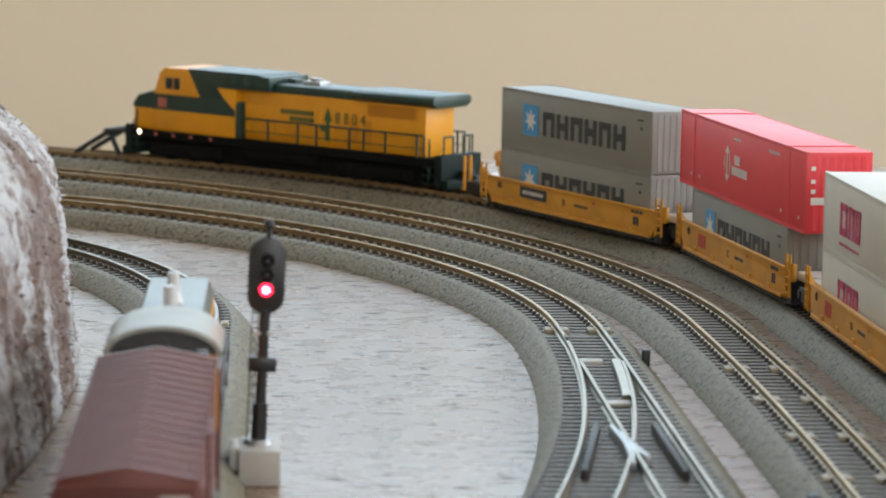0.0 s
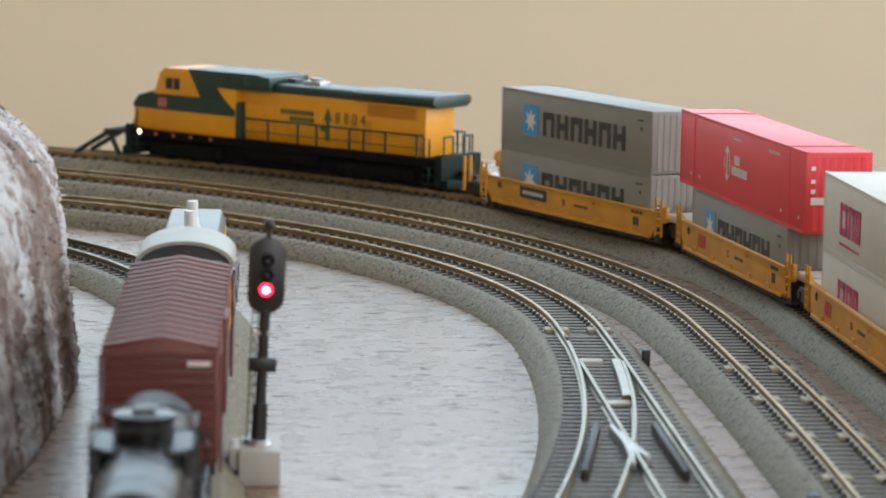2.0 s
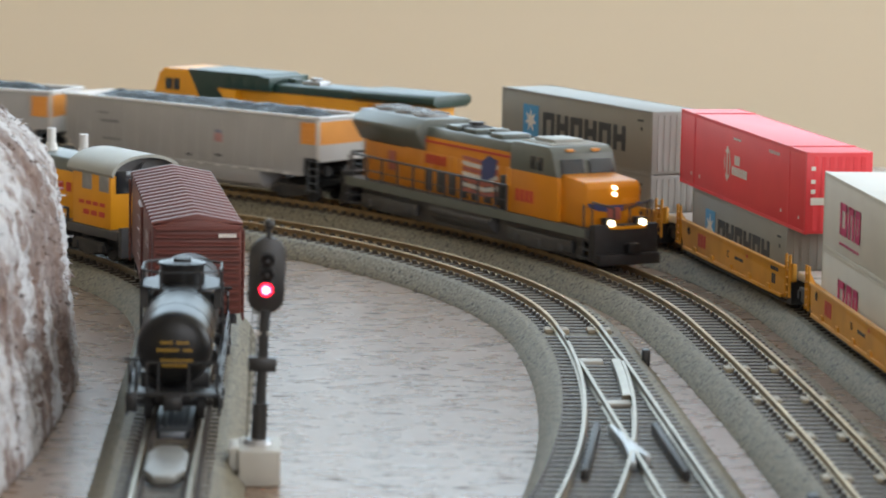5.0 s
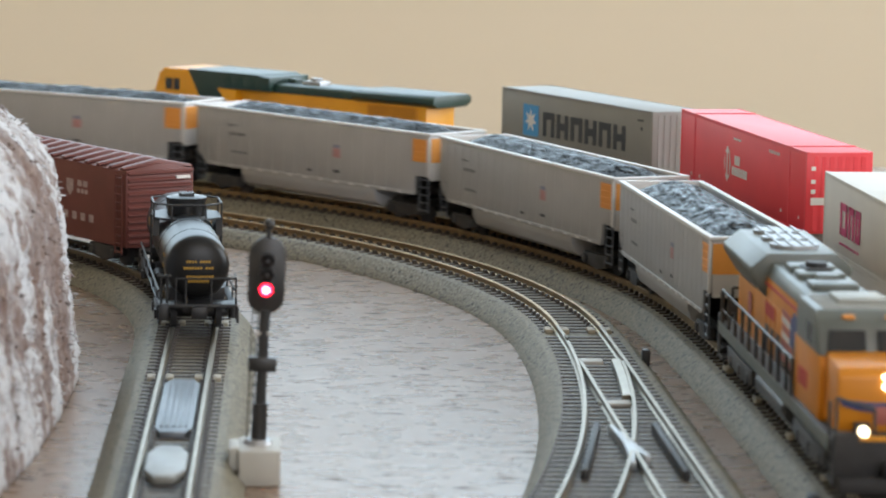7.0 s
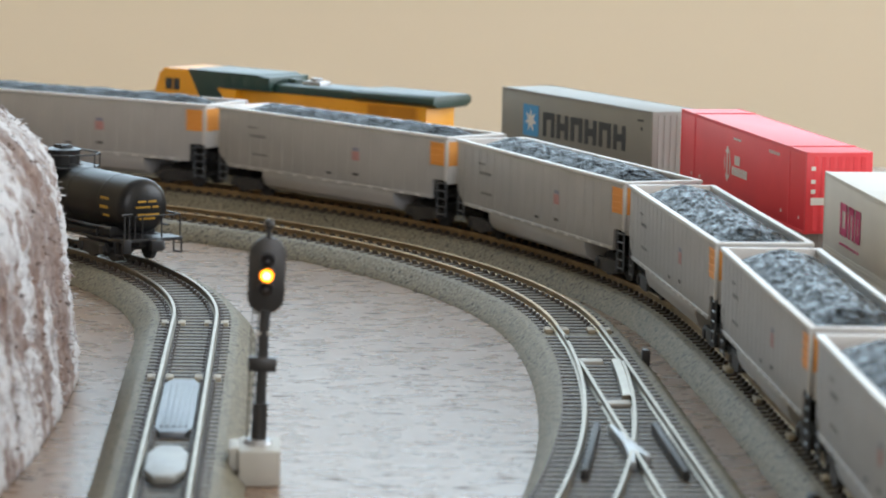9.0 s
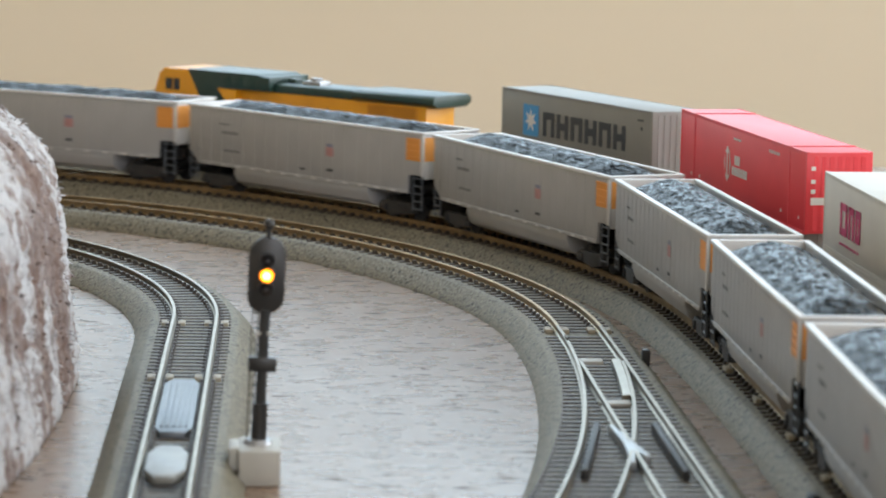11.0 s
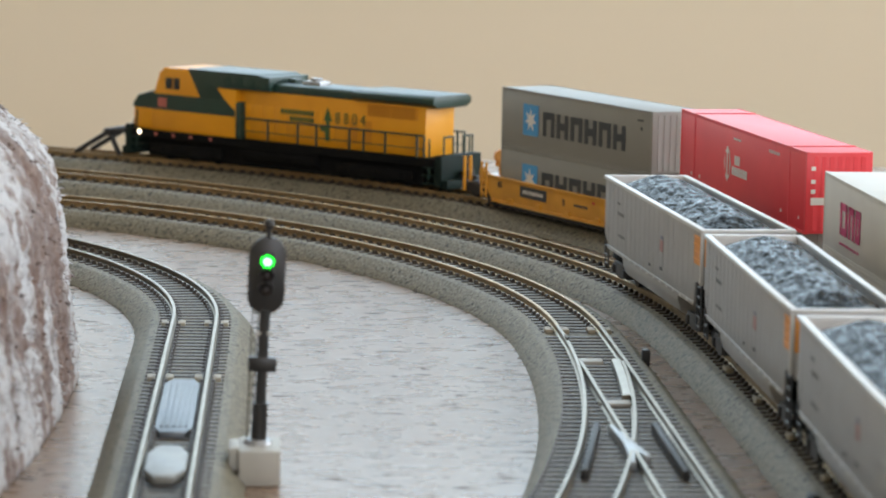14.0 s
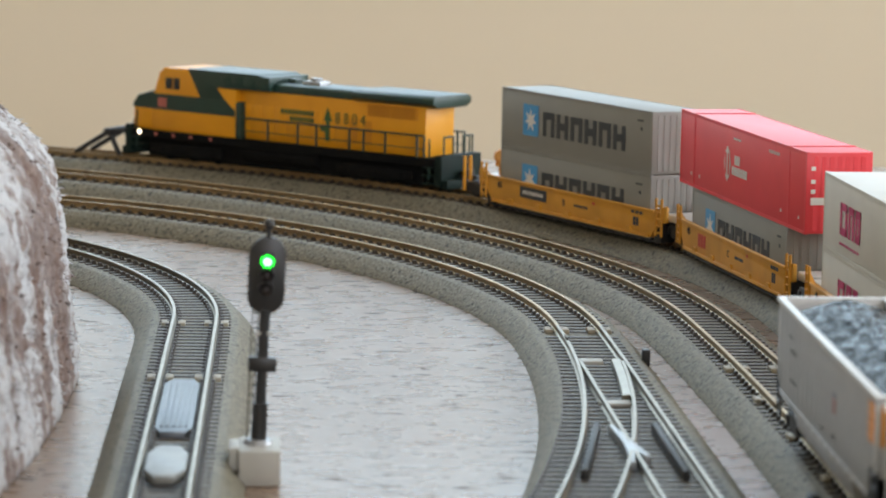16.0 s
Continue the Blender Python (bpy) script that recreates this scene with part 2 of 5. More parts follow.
def build_table_material(m):
    m.use_nodes = True
    nt = m.node_tree
    b = nt.nodes["Principled BSDF"]
    tc = nt.nodes.new("ShaderNodeTexCoord")

    def noise_at(scale, stretch, detail, lo, hi, a, z):
        mp = nt.nodes.new("ShaderNodeMapping")
        mp.inputs["Scale"].default_value = stretch
        nt.links.new(tc.outputs["Object"], mp.inputs[0])
        n = nt.nodes.new("ShaderNodeTexNoise")
        n.inputs["Scale"].default_value, n.inputs["Detail"].default_value = scale, detail
        nt.links.new(mp.outputs[0], n.inputs["Vector"])
        r = nt.nodes.new("ShaderNodeMapRange")
        r.inputs[1].default_value, r.inputs[2].default_value, r.inputs[3].default_value, r.inputs[4].default_value = lo, hi, a, z
        nt.links.new(n.outputs[0], r.inputs[0])
        return r.outputs[0]

    def mix(f, a, c):
        x = nt.nodes.new("ShaderNodeMix")
        x.data_type = "RGBA"
        for i, v in ((0, f), (6, a), (7, c)):
            if isinstance(v, tuple):
                x.inputs[i].default_value = (*v, 1)
            else:
                nt.links.new(v, x.inputs[i])
        return x.outputs[2]

    base = mix(noise_at(14, (0.8, 1.2, 1), 4, 0.35, 0.65, 0, 1), (0.245, 0.155, 0.095), (0.265, 0.185, 0.13))
    base = mix(noise_at(110, (0.9, 1.1, 1), 6, 0.46, 0.62, 0, 0.4), base, (0.33, 0.25, 0.20))
    base = mix(noise_at(520, (0.8, 1.0, 1), 3, 0.50, 0.68, 0, 0.3), base, (0.37, 0.31, 0.27))
    base = mix(noise_at(150, (0.45, 1.1, 1), 3, 0.675, 0.70, 0, 0.7), base, (0.12, 0.07, 0.05))
    base = mix(noise_at(420, (0.36, 0.9, 1), 2, 0.66, 0.675, 0, 1.0), base, (0.05, 0.035, 0.025))
    nt.links.new(base, b.inputs["Base Color"])
    worn = nt.nodes.new("ShaderNodeMath")
    worn.operation = "ADD"
    nt.links.new(noise_at(420, (0.36, 0.9, 1), 2, 0.655, 0.675, 0.28, 0.8), worn.inputs[0])
    nt.links.new(noise_at(160, (0.8, 1.1, 1), 6, 0.4, 0.65, -0.02, 0.03), worn.inputs[1])
    nt.links.new(worn.outputs[0], b.inputs["Roughness"])
    bn = nt.nodes.new("ShaderNodeBump")
    bn.inputs["Strength"].default_value, bn.inputs["Distance"].default_value = 0.3, 0.0005
    nt.links.new(noise_at(330, (0.42, 1.15, 1), 4, 0, 1, 0, 1), bn.inputs["Height"])
    nt.links.new(bn.outputs[0], b.inputs["Normal"])


build_table_material(TABLE)


def build_table():
    t = thing("layout_table", "large whitewashed wooden board table carrying the model railway", "table", place(0, 0, 0))
    bm = B()
    box(bm, -1300, 1300, -900, 1060, -18, 0, bevel=1.0)
    part("tabletop", bm, TABLE, t)
    for x in (-1200, 1200):
        for y in (-820, 980):
            bm = B()
            box(bm, x - 35, x + 35, y - 35, y + 35, -750, -18, bevel=2)
            part("leg", bm, WHITE_PAINT, t)


build_table()

# ---------------------------------------------------------------- track
def sweep(line, s0, s1, outline, step=6.0):
    """Draws an outline of (off, z) along a line."""
    bm = B()
    n = max(2, int((s1 - s0) / step))
    prev = None
    for i in range(n + 1):
        s = s0 + (s1 - s0) * i / n
        ring = []
        for off, z in outline:
            x, y, _ = line.at(s, off)
            ring.append(bm.verts.new((x, y, z)))
        if prev:
            m = len(ring)
            for j in range(m):
                bm.faces.new((prev[j], prev[(j + 1) % m], ring[(j + 1) % m], ring[j]))
        else:
            bm.faces.new(ring)
        prev = ring
    bm.faces.new(prev[::-1])
    return bm


BED = [(-12.9, 0.05), (-12.7, 0.5), (-9.5, 3.8), (-8.8, 4.1), (8.8, 4.1), (9.5, 3.8), (12.7, 0.5), (12.9, 0.05)]


def rail_outline(off):
    return [(off - 0.55, 4.35), (off + 0.55, 4.35), (off + 0.2, 4.65), (off + 0.2, 5.4), (off + 0.36, 5.55), (off + 0.36, 5.9), (off + 0.26, RAIL), (off - 0.26, RAIL), (off - 0.36, 5.9), (off - 0.36, 5.55), (off - 0.2, 5.4), (off - 0.2, 4.65)]


def sleeper_mesh(length):
    bm = B()
    box(bm, -length / 2, length / 2, -0.6, 0.6, 3.8, 4.38, top=(0.15, 0.1))
    for o in (-4.5, 4.5):
        for d in (-1.1, 1.1):
            box(bm, o + d - 0.5, o + d + 0.5, -0.6, 0.6, 4.35, 5.05, top=(0.14, 0.14))
    return mesh_of("sleeper", bm, SLEEPER)


TIE = sleeper_mesh(15.4)


def lay_sleepers(line, s0, s1, parent, pitch=3.95):
    n = int((s1 - s0) / pitch)
    for i in range(n):
        x, y, th = line.at(s0 + (i + 0.5) * pitch)
        ob = new("sleeper", TIE)
        ob.parent = parent
        ob.matrix_basis = place(x, y, 0, math.degrees(th) + random.uniform(-0.4, 0.4))


def joint(line, s, parent):
    for o in (-4.5, 4.5):
        for d in (-1.7, 1.7):
            bm = B()
            box(bm, -0.8, 0.8, -2.2, 2.2, 3.9, 5.0, bevel=0.2)
            x, y, th = line.at(s, o + d)
            ob = part("rail_joiner", bm, JOINER, parent)
            ob.matrix_basis = place(x, y, 0, math.degrees(th))


def track(line, s0, s1, label, joints, sleepers_from=None, sleepers_to=None, metal=None):
    t = thing("railway_track", label, "model track", group="tracks of the layout")
    part("roadbed", sweep(line, s0, s1, BED), BALLAST, t, "speckled grey moulded ballast roadbed")
    for o in (-4.5, 4.5):
        part("rail", sweep(line, s0, s1, rail_outline(o)), metal or NICKEL, t, "nickel silver rail")
    for s in joints:
        joint(line, s, t)
    lay_sleepers(line, s0 if sleepers_from is None else sleepers_from, sleepers_to or s1, t)
    return t


track(LINE_A, -480, 900, "curved single model railway track with grey ballast", (121, 187), -150, 420, NICKEL_S)
track(LINE_B, 304, 800, "curved model railway track joined to a turnout", (306,))
track(LINE_C, -1000, 2150, "curved main model railway track with grey ballast", (26, 62, 98, 132), -120, 780)
track(LINE_D, -1000, 570, "outer curved track with a bumper at its end", (), -60)


# ---------------------------------------------------------------- turnout
def build_turnout():
    t = thing("turnout", "grey model railway turnout with nickel rails and frog", "model turnout", group="tracks of the layout")
    part("roadbed", sweep(LINE_B, 0, 304, BED), BALLAST, t, "speckled grey moulded roadbed")
    part("roadbed", sweep(LINE_BD, 0, 290, [(o, z - 0.06) for o, z in BED]), BALLAST, t)
    part("stock_rail", sweep(LINE_B, 0, 304, rail_outline(4.5)), NICKEL_S, t)
    part("stock_rail", sweep(LINE_BD, 0, 290, rail_outline(4.5)), NICKEL_S, t)
    # closure rails, from the blades to past the frog
    part("closure_rail", sweep(LINE_B, 0, 170, rail_outline(-4.5)), NICKEL_S, t)
    part("closure_rail", sweep(LINE_B, 178, 262, rail_outline(-4.5)), NICKEL_S, t)
    part("closure_rail", sweep(LINE_BD, 30, 112, rail_outline(-4.5)), NICKEL_S, t)
    part("closure_rail", sweep(LINE_BD, 120, 290, rail_outline(-4.5)), NICKEL_S, t)
    part("closure_rail", sweep(LINE_B, 284, 304, rail_outline(-4.5)), NICKEL_S, t)
    bm = B()
    fx, fy, fth = LINE_B.at(174, -4.5)
    prism(bm, [(-0.7, 19), (0.1, 19), (0.9, 3), (1.5, -9), (0.4, -9), (-0.1, -4), (-0.7, -4), (-1.9, -14), (-2.9, -14), (-1.0, 3)], "z", 3.9, 5.95, bevel=0.2)
    ob = part("frog", bm, DULL, t, "bright cast metal frog")
    ob.matrix_basis = place(fx, fy, 0, math.degrees(fth) + 4)
    for line, s, o in ((LINE_B, 173, 1.9), (LINE_BD, 118, 2.5)):
        x, y, th = line.at(s, o)
        bm = B()
        box(bm, -0.6, 0.6, -21, 21, 3.9, 6.1, bevel=0.25)
        ob = part("guard_rail", bm, DARK, t, "dark blue-grey plastic guard rail")
        ob.matrix_basis = place(x, y, 0, math.degrees(th))
    for s, off, half in ((267, -1.7, 2.4), (221, -2.1, 3.0)):
        x, y, th = LINE_B.at(s, off)
        bm = B()
        box(bm, -half, half, -2.0, 2.0, 3.7, 4.9, bevel=0.25)
        ob = part("tie_bar", bm, PLASTIC_W, t, "pale plastic tie bar")
        ob.matrix_basis = place(x, y, 0, math.degrees(th))
    part("switch_blade", sweep(LINE_BD, 26, 66, [(-4.3, 4.3), (-2.6, 4.3), (-2.6, 5.5), (-3.0, 5.7), (-4.3, 5.7)]), NICKEL_S, t, "bright metal switch blade")
    bm = B()
    box(bm, -0.8, 0.8, -1.1, 1.1, 2.0, 6.0, bevel=0.3)
    x, y, th = LINE_B.at(274, 10.2)
    ob = part("lever_knob", bm, BLACK, t, "black plastic throw lever")
    ob.matrix_basis = place(x, y, 0, math.degrees(th))
    for i in range(76):
        s = 2 + i * 3.95
        x0, y0, th = LINE_B.at(s, 7.7)
        d = max(0.0, 299 - s)
        wide = 15.4 + d * d / (2 * 718.0)
        x, y, _ = LINE_B.at(s, 7.7 - wide / 2)
        bm = B()
        box(bm, -wide / 2, wide / 2, -0.6, 0.6, 3.8, 4.38, top=(0.15, 0.1))
        ob = part("sleeper", bm, SLEEPER, t)
        ob.matrix_basis = place(x, y, 0, math.degrees(th))


build_turnout()


def build_track_fittings():
    x, y, th = LINE_A.at(88)
    t = thing("rerailer_plate", "ribbed grey metal plate lying between the rails", "track plate", place(x, y, 3.5, math.degrees(th)))
    bm = B()
    prism(bm, [(-2.3, -26), (-3.3, -22), (-3.3, 22), (-2.3, 26), (2.3, 26), (3.3, 22), (3.3, -22), (2.3, -26)], "z", 0, 2.0, bevel=0.3)
    part("plate", bm, PLATE, t)
    for i in range(5):
        bm = B()
        box(bm, -2.5 + i * 1.1, -1.9 + i * 1.1, -22, 22, 2.0, 2.25, bevel=0.08)
        part("rib", bm, PLATE, t)
    x, y, th = LINE_A.at(35)
    t = thing("uncoupler_pad", "pale grey eight-sided plastic pad between the rails", "track pad", place(x, y, 3.5, math.degrees(th)))
    bm = B()
    prism(bm, [(-1.8, -13), (-3.5, -7), (-3.5, 7), (-1.8, 13), (1.8, 13), (3.5, 7), (3.5, -7), (1.8, -13)], "z", 0.9, 2.5, bevel=0.5)
    part("pad", bm, PAD_GREY, t)
    bm = B()
    prism(bm, [(-2.2, -15), (-3.9, -9), (-3.9, 9), (-2.2, 15), (2.2, 15), (3.9, 9), (3.9, -9), (2.2, -15)], "z", 0, 0.9, bevel=0.2)
    part("base", bm, DARK, t, "dark base")
    x, y, th = LINE_D.at(517)
    t = thing("track_bumper", "dark grey A-frame track bumper at the track end", "track bumper", place(x, y, RAIL, math.degrees(th)))
    for o in (-4.5, 4.5):
        bm = B()
        rail_run(bm, [(o, -6.5, 0), (o, -2.5, 7.0), (o, 9.5, 0)], 0.8, 8)
        part("strut", bm, DARK, t)
    bm = B()
    box(bm, -6, 6, -3.8, -1.4, 6.0, 8.0, bevel=0.3)
    part("beam", bm, DARK, t)
    x, y, th = LINE_C.at(8, -11.2)
    t = thing("turnout_lever", "small black plastic lever beside the track", "track lever", place(x, y, 0.05, math.degrees(th)))
    bm = B()
    box(bm, -1.0, 1.0, -1.6, 1.6, 0, 5.6, bevel=0.4)
    part("knob", bm, BLACK, t)
    bm = B()
    box(bm, -0.6, 3.2, -1.0, 1.0, 0.2, 2.0, bevel=0.2)
    part("link", bm, BLACK, t)


build_track_fittings()


# ---------------------------------------------------------------- plaster hill
HILL = bpy.data.materials.new("painted_plaster_rock")


def build_hill_material(m):
    m.use_nodes = True
    nt = m.node_tree
    b = nt.nodes["Principled BSDF"]
    b.inputs["Roughness"].default_value = 0.75
    tc = nt.nodes.new("ShaderNodeTexCoord")
    col = None
    for scale, stretch, lo, hi, colour in ((45, (1, 1, 0.4), 0.49, 0.57, (0.13, 0.075, 0.055)), (150, (1, 1, 0.4), 0.51, 0.59, (0.15, 0.09, 0.07)), (620, (1, 1, 0.5), 0.56, 0.66, (0.33, 0.25, 0.21))):
        mp = nt.nodes.new("ShaderNodeMapping")
        mp.inputs["Scale"].default_value = stretch
        nt.links.new(tc.outputs["Object"], mp.inputs[0])
        n = nt.nodes.new("ShaderNodeTexNoise")
        n.inputs["Scale"].default_value, n.inputs["Detail"].default_value, n.inputs["Roughness"].default_value = scale, 6, 0.65
        nt.links.new(mp.outputs[0], n.inputs["Vector"])
        r = nt.nodes.new("ShaderNodeMapRange")
        r.inputs[1].default_value, r.inputs[2].default_value, r.inputs[4].default_value = lo, hi, 0.85
        nt.links.new(n.outputs[0], r.inputs[0])
        x = nt.nodes.new("ShaderNodeMix")
        x.data_type = "RGBA"
        x.inputs[6].default_value, x.inputs[7].default_value = (0.48, 0.485, 0.50, 1), (*colour, 1)
        nt.links.new(r.outputs[0], x.inputs[0])
        if col:
            nt.links.new(col, x.inputs[6])
        col = x.outputs[2]
    nt.links.new(col, b.inputs["Base Color"])
    bn = nt.nodes.new("ShaderNodeBump")
    bn.inputs["Strength"].default_value, bn.inputs["Distance"].default_value = 0.8, 0.0008
    n = nt.nodes.new("ShaderNodeTexNoise")
    n.inputs["Scale"].default_value, n.inputs["Detail"].default_value = 500, 5
    nt.links.new(tc.outputs["Object"], n.inputs["Vector"])
    nt.links.new(n.outputs[0], bn.inputs["Height"])
    nt.links.new(bn.outputs[0], b.inputs["Normal"])


build_hill_material(HILL)


def build_hill():
    """A plaster hill with steep sides and a rounded shoulder beside the inner track."""
    cx, cy, rx, ry, h, r = -178.0, 585.0, 108.0, 128.0, 57.0, 22.0
    prof = [(0.0, z / 36 * (h - r)) for z in range(37)] + [(r * (1 - math.cos(a * math.pi / 60)), h - r + r * math.sin(a * math.pi / 60)) for a in range(1, 31)] + [(r + d, h + 2.0 * (d / 60.0)) for d in (6, 12, 20, 30, 45, 60)]
    bm = B()
    n = 700
    rings = []
    for inset, z in prof:
        ring = []
        for i in range(n):
            a = 2 * math.pi * i / n
            c, s = math.cos(a), math.sin(a)
            p = 3.4
            k = (abs(c) ** p + abs(s) ** p) ** (-1 / p)
            lean = 6.0 * (z / h)
            x, y = cx + (rx - inset - lean) * k * c, cy + (ry - inset - lean) * k * s
            v = Vector((x, y, z))
            d = 1.6 * noise.noise(Vector((x / 16, y / 16, z / 34))) + 1.0 * noise.noise(Vector((x / 4, y / 4, z / 14))) + 1.2 * noise.noise(v / 1.7) + 0.8 * noise.noise(v / 0.8)
            d *= min(1.0, 0.25 + z / 8)
            ring.append(bm.verts.new((x + d * c, y + d * s, z + (d if inset > r * 0.6 else 0))))
        rings.append(ring)
    for a, b in zip(rings[:-1], rings[1:]):
        for i in range(n):
            bm.faces.new((a[i], a[(i + 1) % n], b[(i + 1) % n], b[i]))
    bm.faces.new(rings[-1])
    bm.faces.new(rings[0][::-1])
    # torn plaster fibres standing off the steep side and the shoulder
    for _ in range(1500):
        ring = rings[random.randrange(3, 60)]
        root = ring[int((random.uniform(-0.14, 0.16) % 1.0) * n)].co
        tip = root + Vector((random.uniform(0.4, 1.5), random.uniform(-0.6, 0.6), random.uniform(-0.8, 0.8)))
        w = random.uniform(0.25, 0.6)
        a, b, c = (bm.verts.new(root + Vector(d)) for d in ((-0.4, w, 0), (-0.4, -w, 0), (-0.4, 0, w)))
        e = bm.verts.new(tip)
        for f in ((a, b, e), (b, c, e), (c, a, e), (c, b, a)):
            bm.faces.new(f)
    ob = new("plaster_hill", mesh_of("plaster_hill", bm, HILL))
    for f in ob.data.polygons:
        f.use_smooth = True
    tagged(ob, "white and brown painted plaster rock hill beside the inner track", "model hill")


build_hill()


# ---------------------------------------------------------------- signal
def lamp_material(name, lit, strength):
    return material(name, lit, 0.3, emit=strength, var=0.0)


# each lens gets a saturated ring and a whiter core, painting in the lamp's halo
SIG_R, SIG_Y, SIG_G = lamp_material("lamp_red", (1.0, 0.006, 0.03), 9), lamp_material("lamp_amber", (1.0, 0.26, 0.006), 5), lamp_material("lamp_green", (0.008, 1.0, 0.03), 4)
CORE_R, CORE_Y, CORE_G = lamp_material("core_red", (1.0, 0.06, 0.08), 45), lamp_material("core_amber", (1.0, 0.46, 0.05), 30), lamp_material("core_green", (0.08, 1.0, 0.10), 22)
LENS_OFF = material("unlit_lens", (0.012, 0.008, 0.008), 0.4, var=0.0)
LENSES = {}


def build_signal():
    base = thing("signal_base", "small white plastic block clipped to the roadbed", "signal base", place(-30.2, 547.5, 0, 3))
    bm = B()
    box(bm, -3.6, 3.4, -6.5, 6.5, 0, 6.0, bevel=0.35)
    part("block", bm, PLASTIC_W, base)
    bm = B()
    box(bm, -5.2, -3.55, -4.5, 3.5, 2.2, 6.2, bevel=0.3)
    part("clip", bm, PLASTIC_W, base)
    t = thing("railway_signal", "black three-lens model railway signal on a mast with a ladder", "railway signal", place(-30.6, 548.0, 6.0, 3, 0, 2.2))
    bm = B()
    cyl(bm, (0, 0, 0), (0, 0, 0.8), 2.6, 20, 2.2)
    part("foot", bm, DULL, t, "grey round foot")
    bm = B()
    cyl(bm, (0, 0, 0.5), (0, 0, 23), 0.95, 14)
    cyl(bm, (0, 0, 0.5), (0, 0, 7), 1.35, 14)
    part("mast", bm, SIG_BODY, t)
    bm = B()
    box(bm, -2.4, 2.4, -1.0, 1.0, 12.4, 14.9, bevel=0.2)
    part("relay_box", bm, SIG_BODY, t)
    bm = B()
    box(bm, -1.7, 1.5, -0.8, 0.8, 18.6, 19.2, bevel=0.1)
    part("clamp", bm, PLASTIC_W, t, "pale clamp round the mast")
    bm = B()
    for x in (-2.05, -1.2):
        cyl(bm, (x, 0.6, 0.8), (x, 0.6, 23.5), 0.12, 6)
    for i in range(14):
        cyl(bm, (-2.05, 0.6, 2 + i * 1.55), (-1.2, 0.6, 2 + i * 1.55), 0.1, 6)
    part("ladder", bm, SIG_BODY, t)
    head = [(3.15 * math.cos(a), 30.0 + 2.2 + 3.15 * math.sin(a)) for a in [math.pi * i / 14 for i in range(15)]] + [(3.15 * math.cos(a), 24.9 + 0.4 + 3.15 * math.sin(a)) for a in [math.pi + math.pi * i / 14 for i in range(15)]]
    bm = B()
    prism(bm, head, "y", -0.4, 0.4, bevel=0.15)
    hb = part("backplate", bm, SIG_BODY, t)
    bm = B()
    inner = [(2.0 * math.cos(a), 32.0 + 2.0 * math.sin(a)) for a in [math.pi * i / 12 for i in range(13)]] + [(2.0 * math.cos(a), 25.6 + 2.0 * math.sin(a)) for a in [math.pi + math.pi * i / 12 for i in range(13)]]
    prism(bm, inner, "y", 0.4, 2.4, bevel=0.2)
    part("lamp_housing", bm, SIG_BODY, t)
    for name, z in (("green", 31.2), ("amber", 28.8), ("red", 26.4)):
        # hood over the lens: the upper half of a tube
        bm = B()
        arc = [(1.4 * math.cos(a), z + 1.4 * math.sin(a)) for a in [math.pi * i / 14 for i in range(15)]]
        arc += [(1.2 * math.cos(a), z + 1.2 * math.sin(a)) for a in [math.pi - math.pi * i / 14 for i in range(15)]]
        prism(bm, arc, "y", -1.9, -0.35)
        part("hood", bm, SIG_BODY, t)
        # a turning lens ball with a lit and a dark side
        lit = {"green": SIG_G, "amber": SIG_Y, "red": SIG_R}[name]
        bm = B()
        bmesh.ops.create_icosphere(bm, subdivisions=4, radius=1.16)
        for f in bm.faces:
            f.material_index = 2 if f.calc_center_median().y < -0.98 else 0 if f.calc_center_median().y < -0.3 else 1
        LENSES[name] = part("lens", bm, [lit, LENS_OFF, {"green": CORE_G, "amber": CORE_Y, "red": CORE_R}[name]], t, name + " glass lens", (0, -0.3, z))
    bm = B()
    cyl(bm, (0, 0, 34.8), (0, 0, 36.6), 0.5, 10)
    ball(bm, (0, 0, 37.4), 0.95, 14)
    part("finial", bm, SIG_BODY, t, "round finial")


build_signal()


# ---------------------------------------------------------------- lettering and marks
def mark(parent, name, mat, x0, x1, z0, z1, y, side, label="", thick=0.06):
    """A flat printed mark on a vehicle's side; side -1 is the right-hand side seen from +y."""
    bm = B()
    a, b = (y, y + thick) if side > 0 else (-y - thick, -y)
    box(bm, x0, x1, a, b, z0, z1)
    return part(name, bm, mat, parent, label)


def text_mark(parent, words, size, mat, x, z, y, side, name="lettering", squeeze=1.0):
    cu = bpy.data.curves.new("lettering", "FONT")
    cu.body, cu.size, cu.extrude, cu.align_x, cu.align_y = words, size * MM, 0.04 * MM, "CENTER", "CENTER"
    tmp = bpy.data.objects.new("tmp", cu)
    scene.collection.objects.link(tmp)
    me = bpy.data.meshes.new_from_object(tmp.evaluated_get(bpy.context.evaluated_depsgraph_get()))
    bpy.data.objects.remove(tmp)
    me.materials.clear()
    me.materials.append(mat)
    ob = new(name, me)
    ob.parent = parent
    ob.matrix_basis = place(x, side * (y + 0.05), z, 180 if side > 0 else 0, 90, 0) @ Matrix.Diagonal((squeeze, 1, 1, 1))
    ob["label"] = "printed characters " + words
    return ob


def bars(parent, mat, x0, x1, z0, z1, y, side, n, gap=0.25, name="printed_bar"):
    w = (x1 - x0) / n
    for i in range(n):
        mark(parent, name, mat, x0 + i * w + gap * w / 2, x0 + (i + 1) * w - gap * w / 2, z0, z1, y, side)


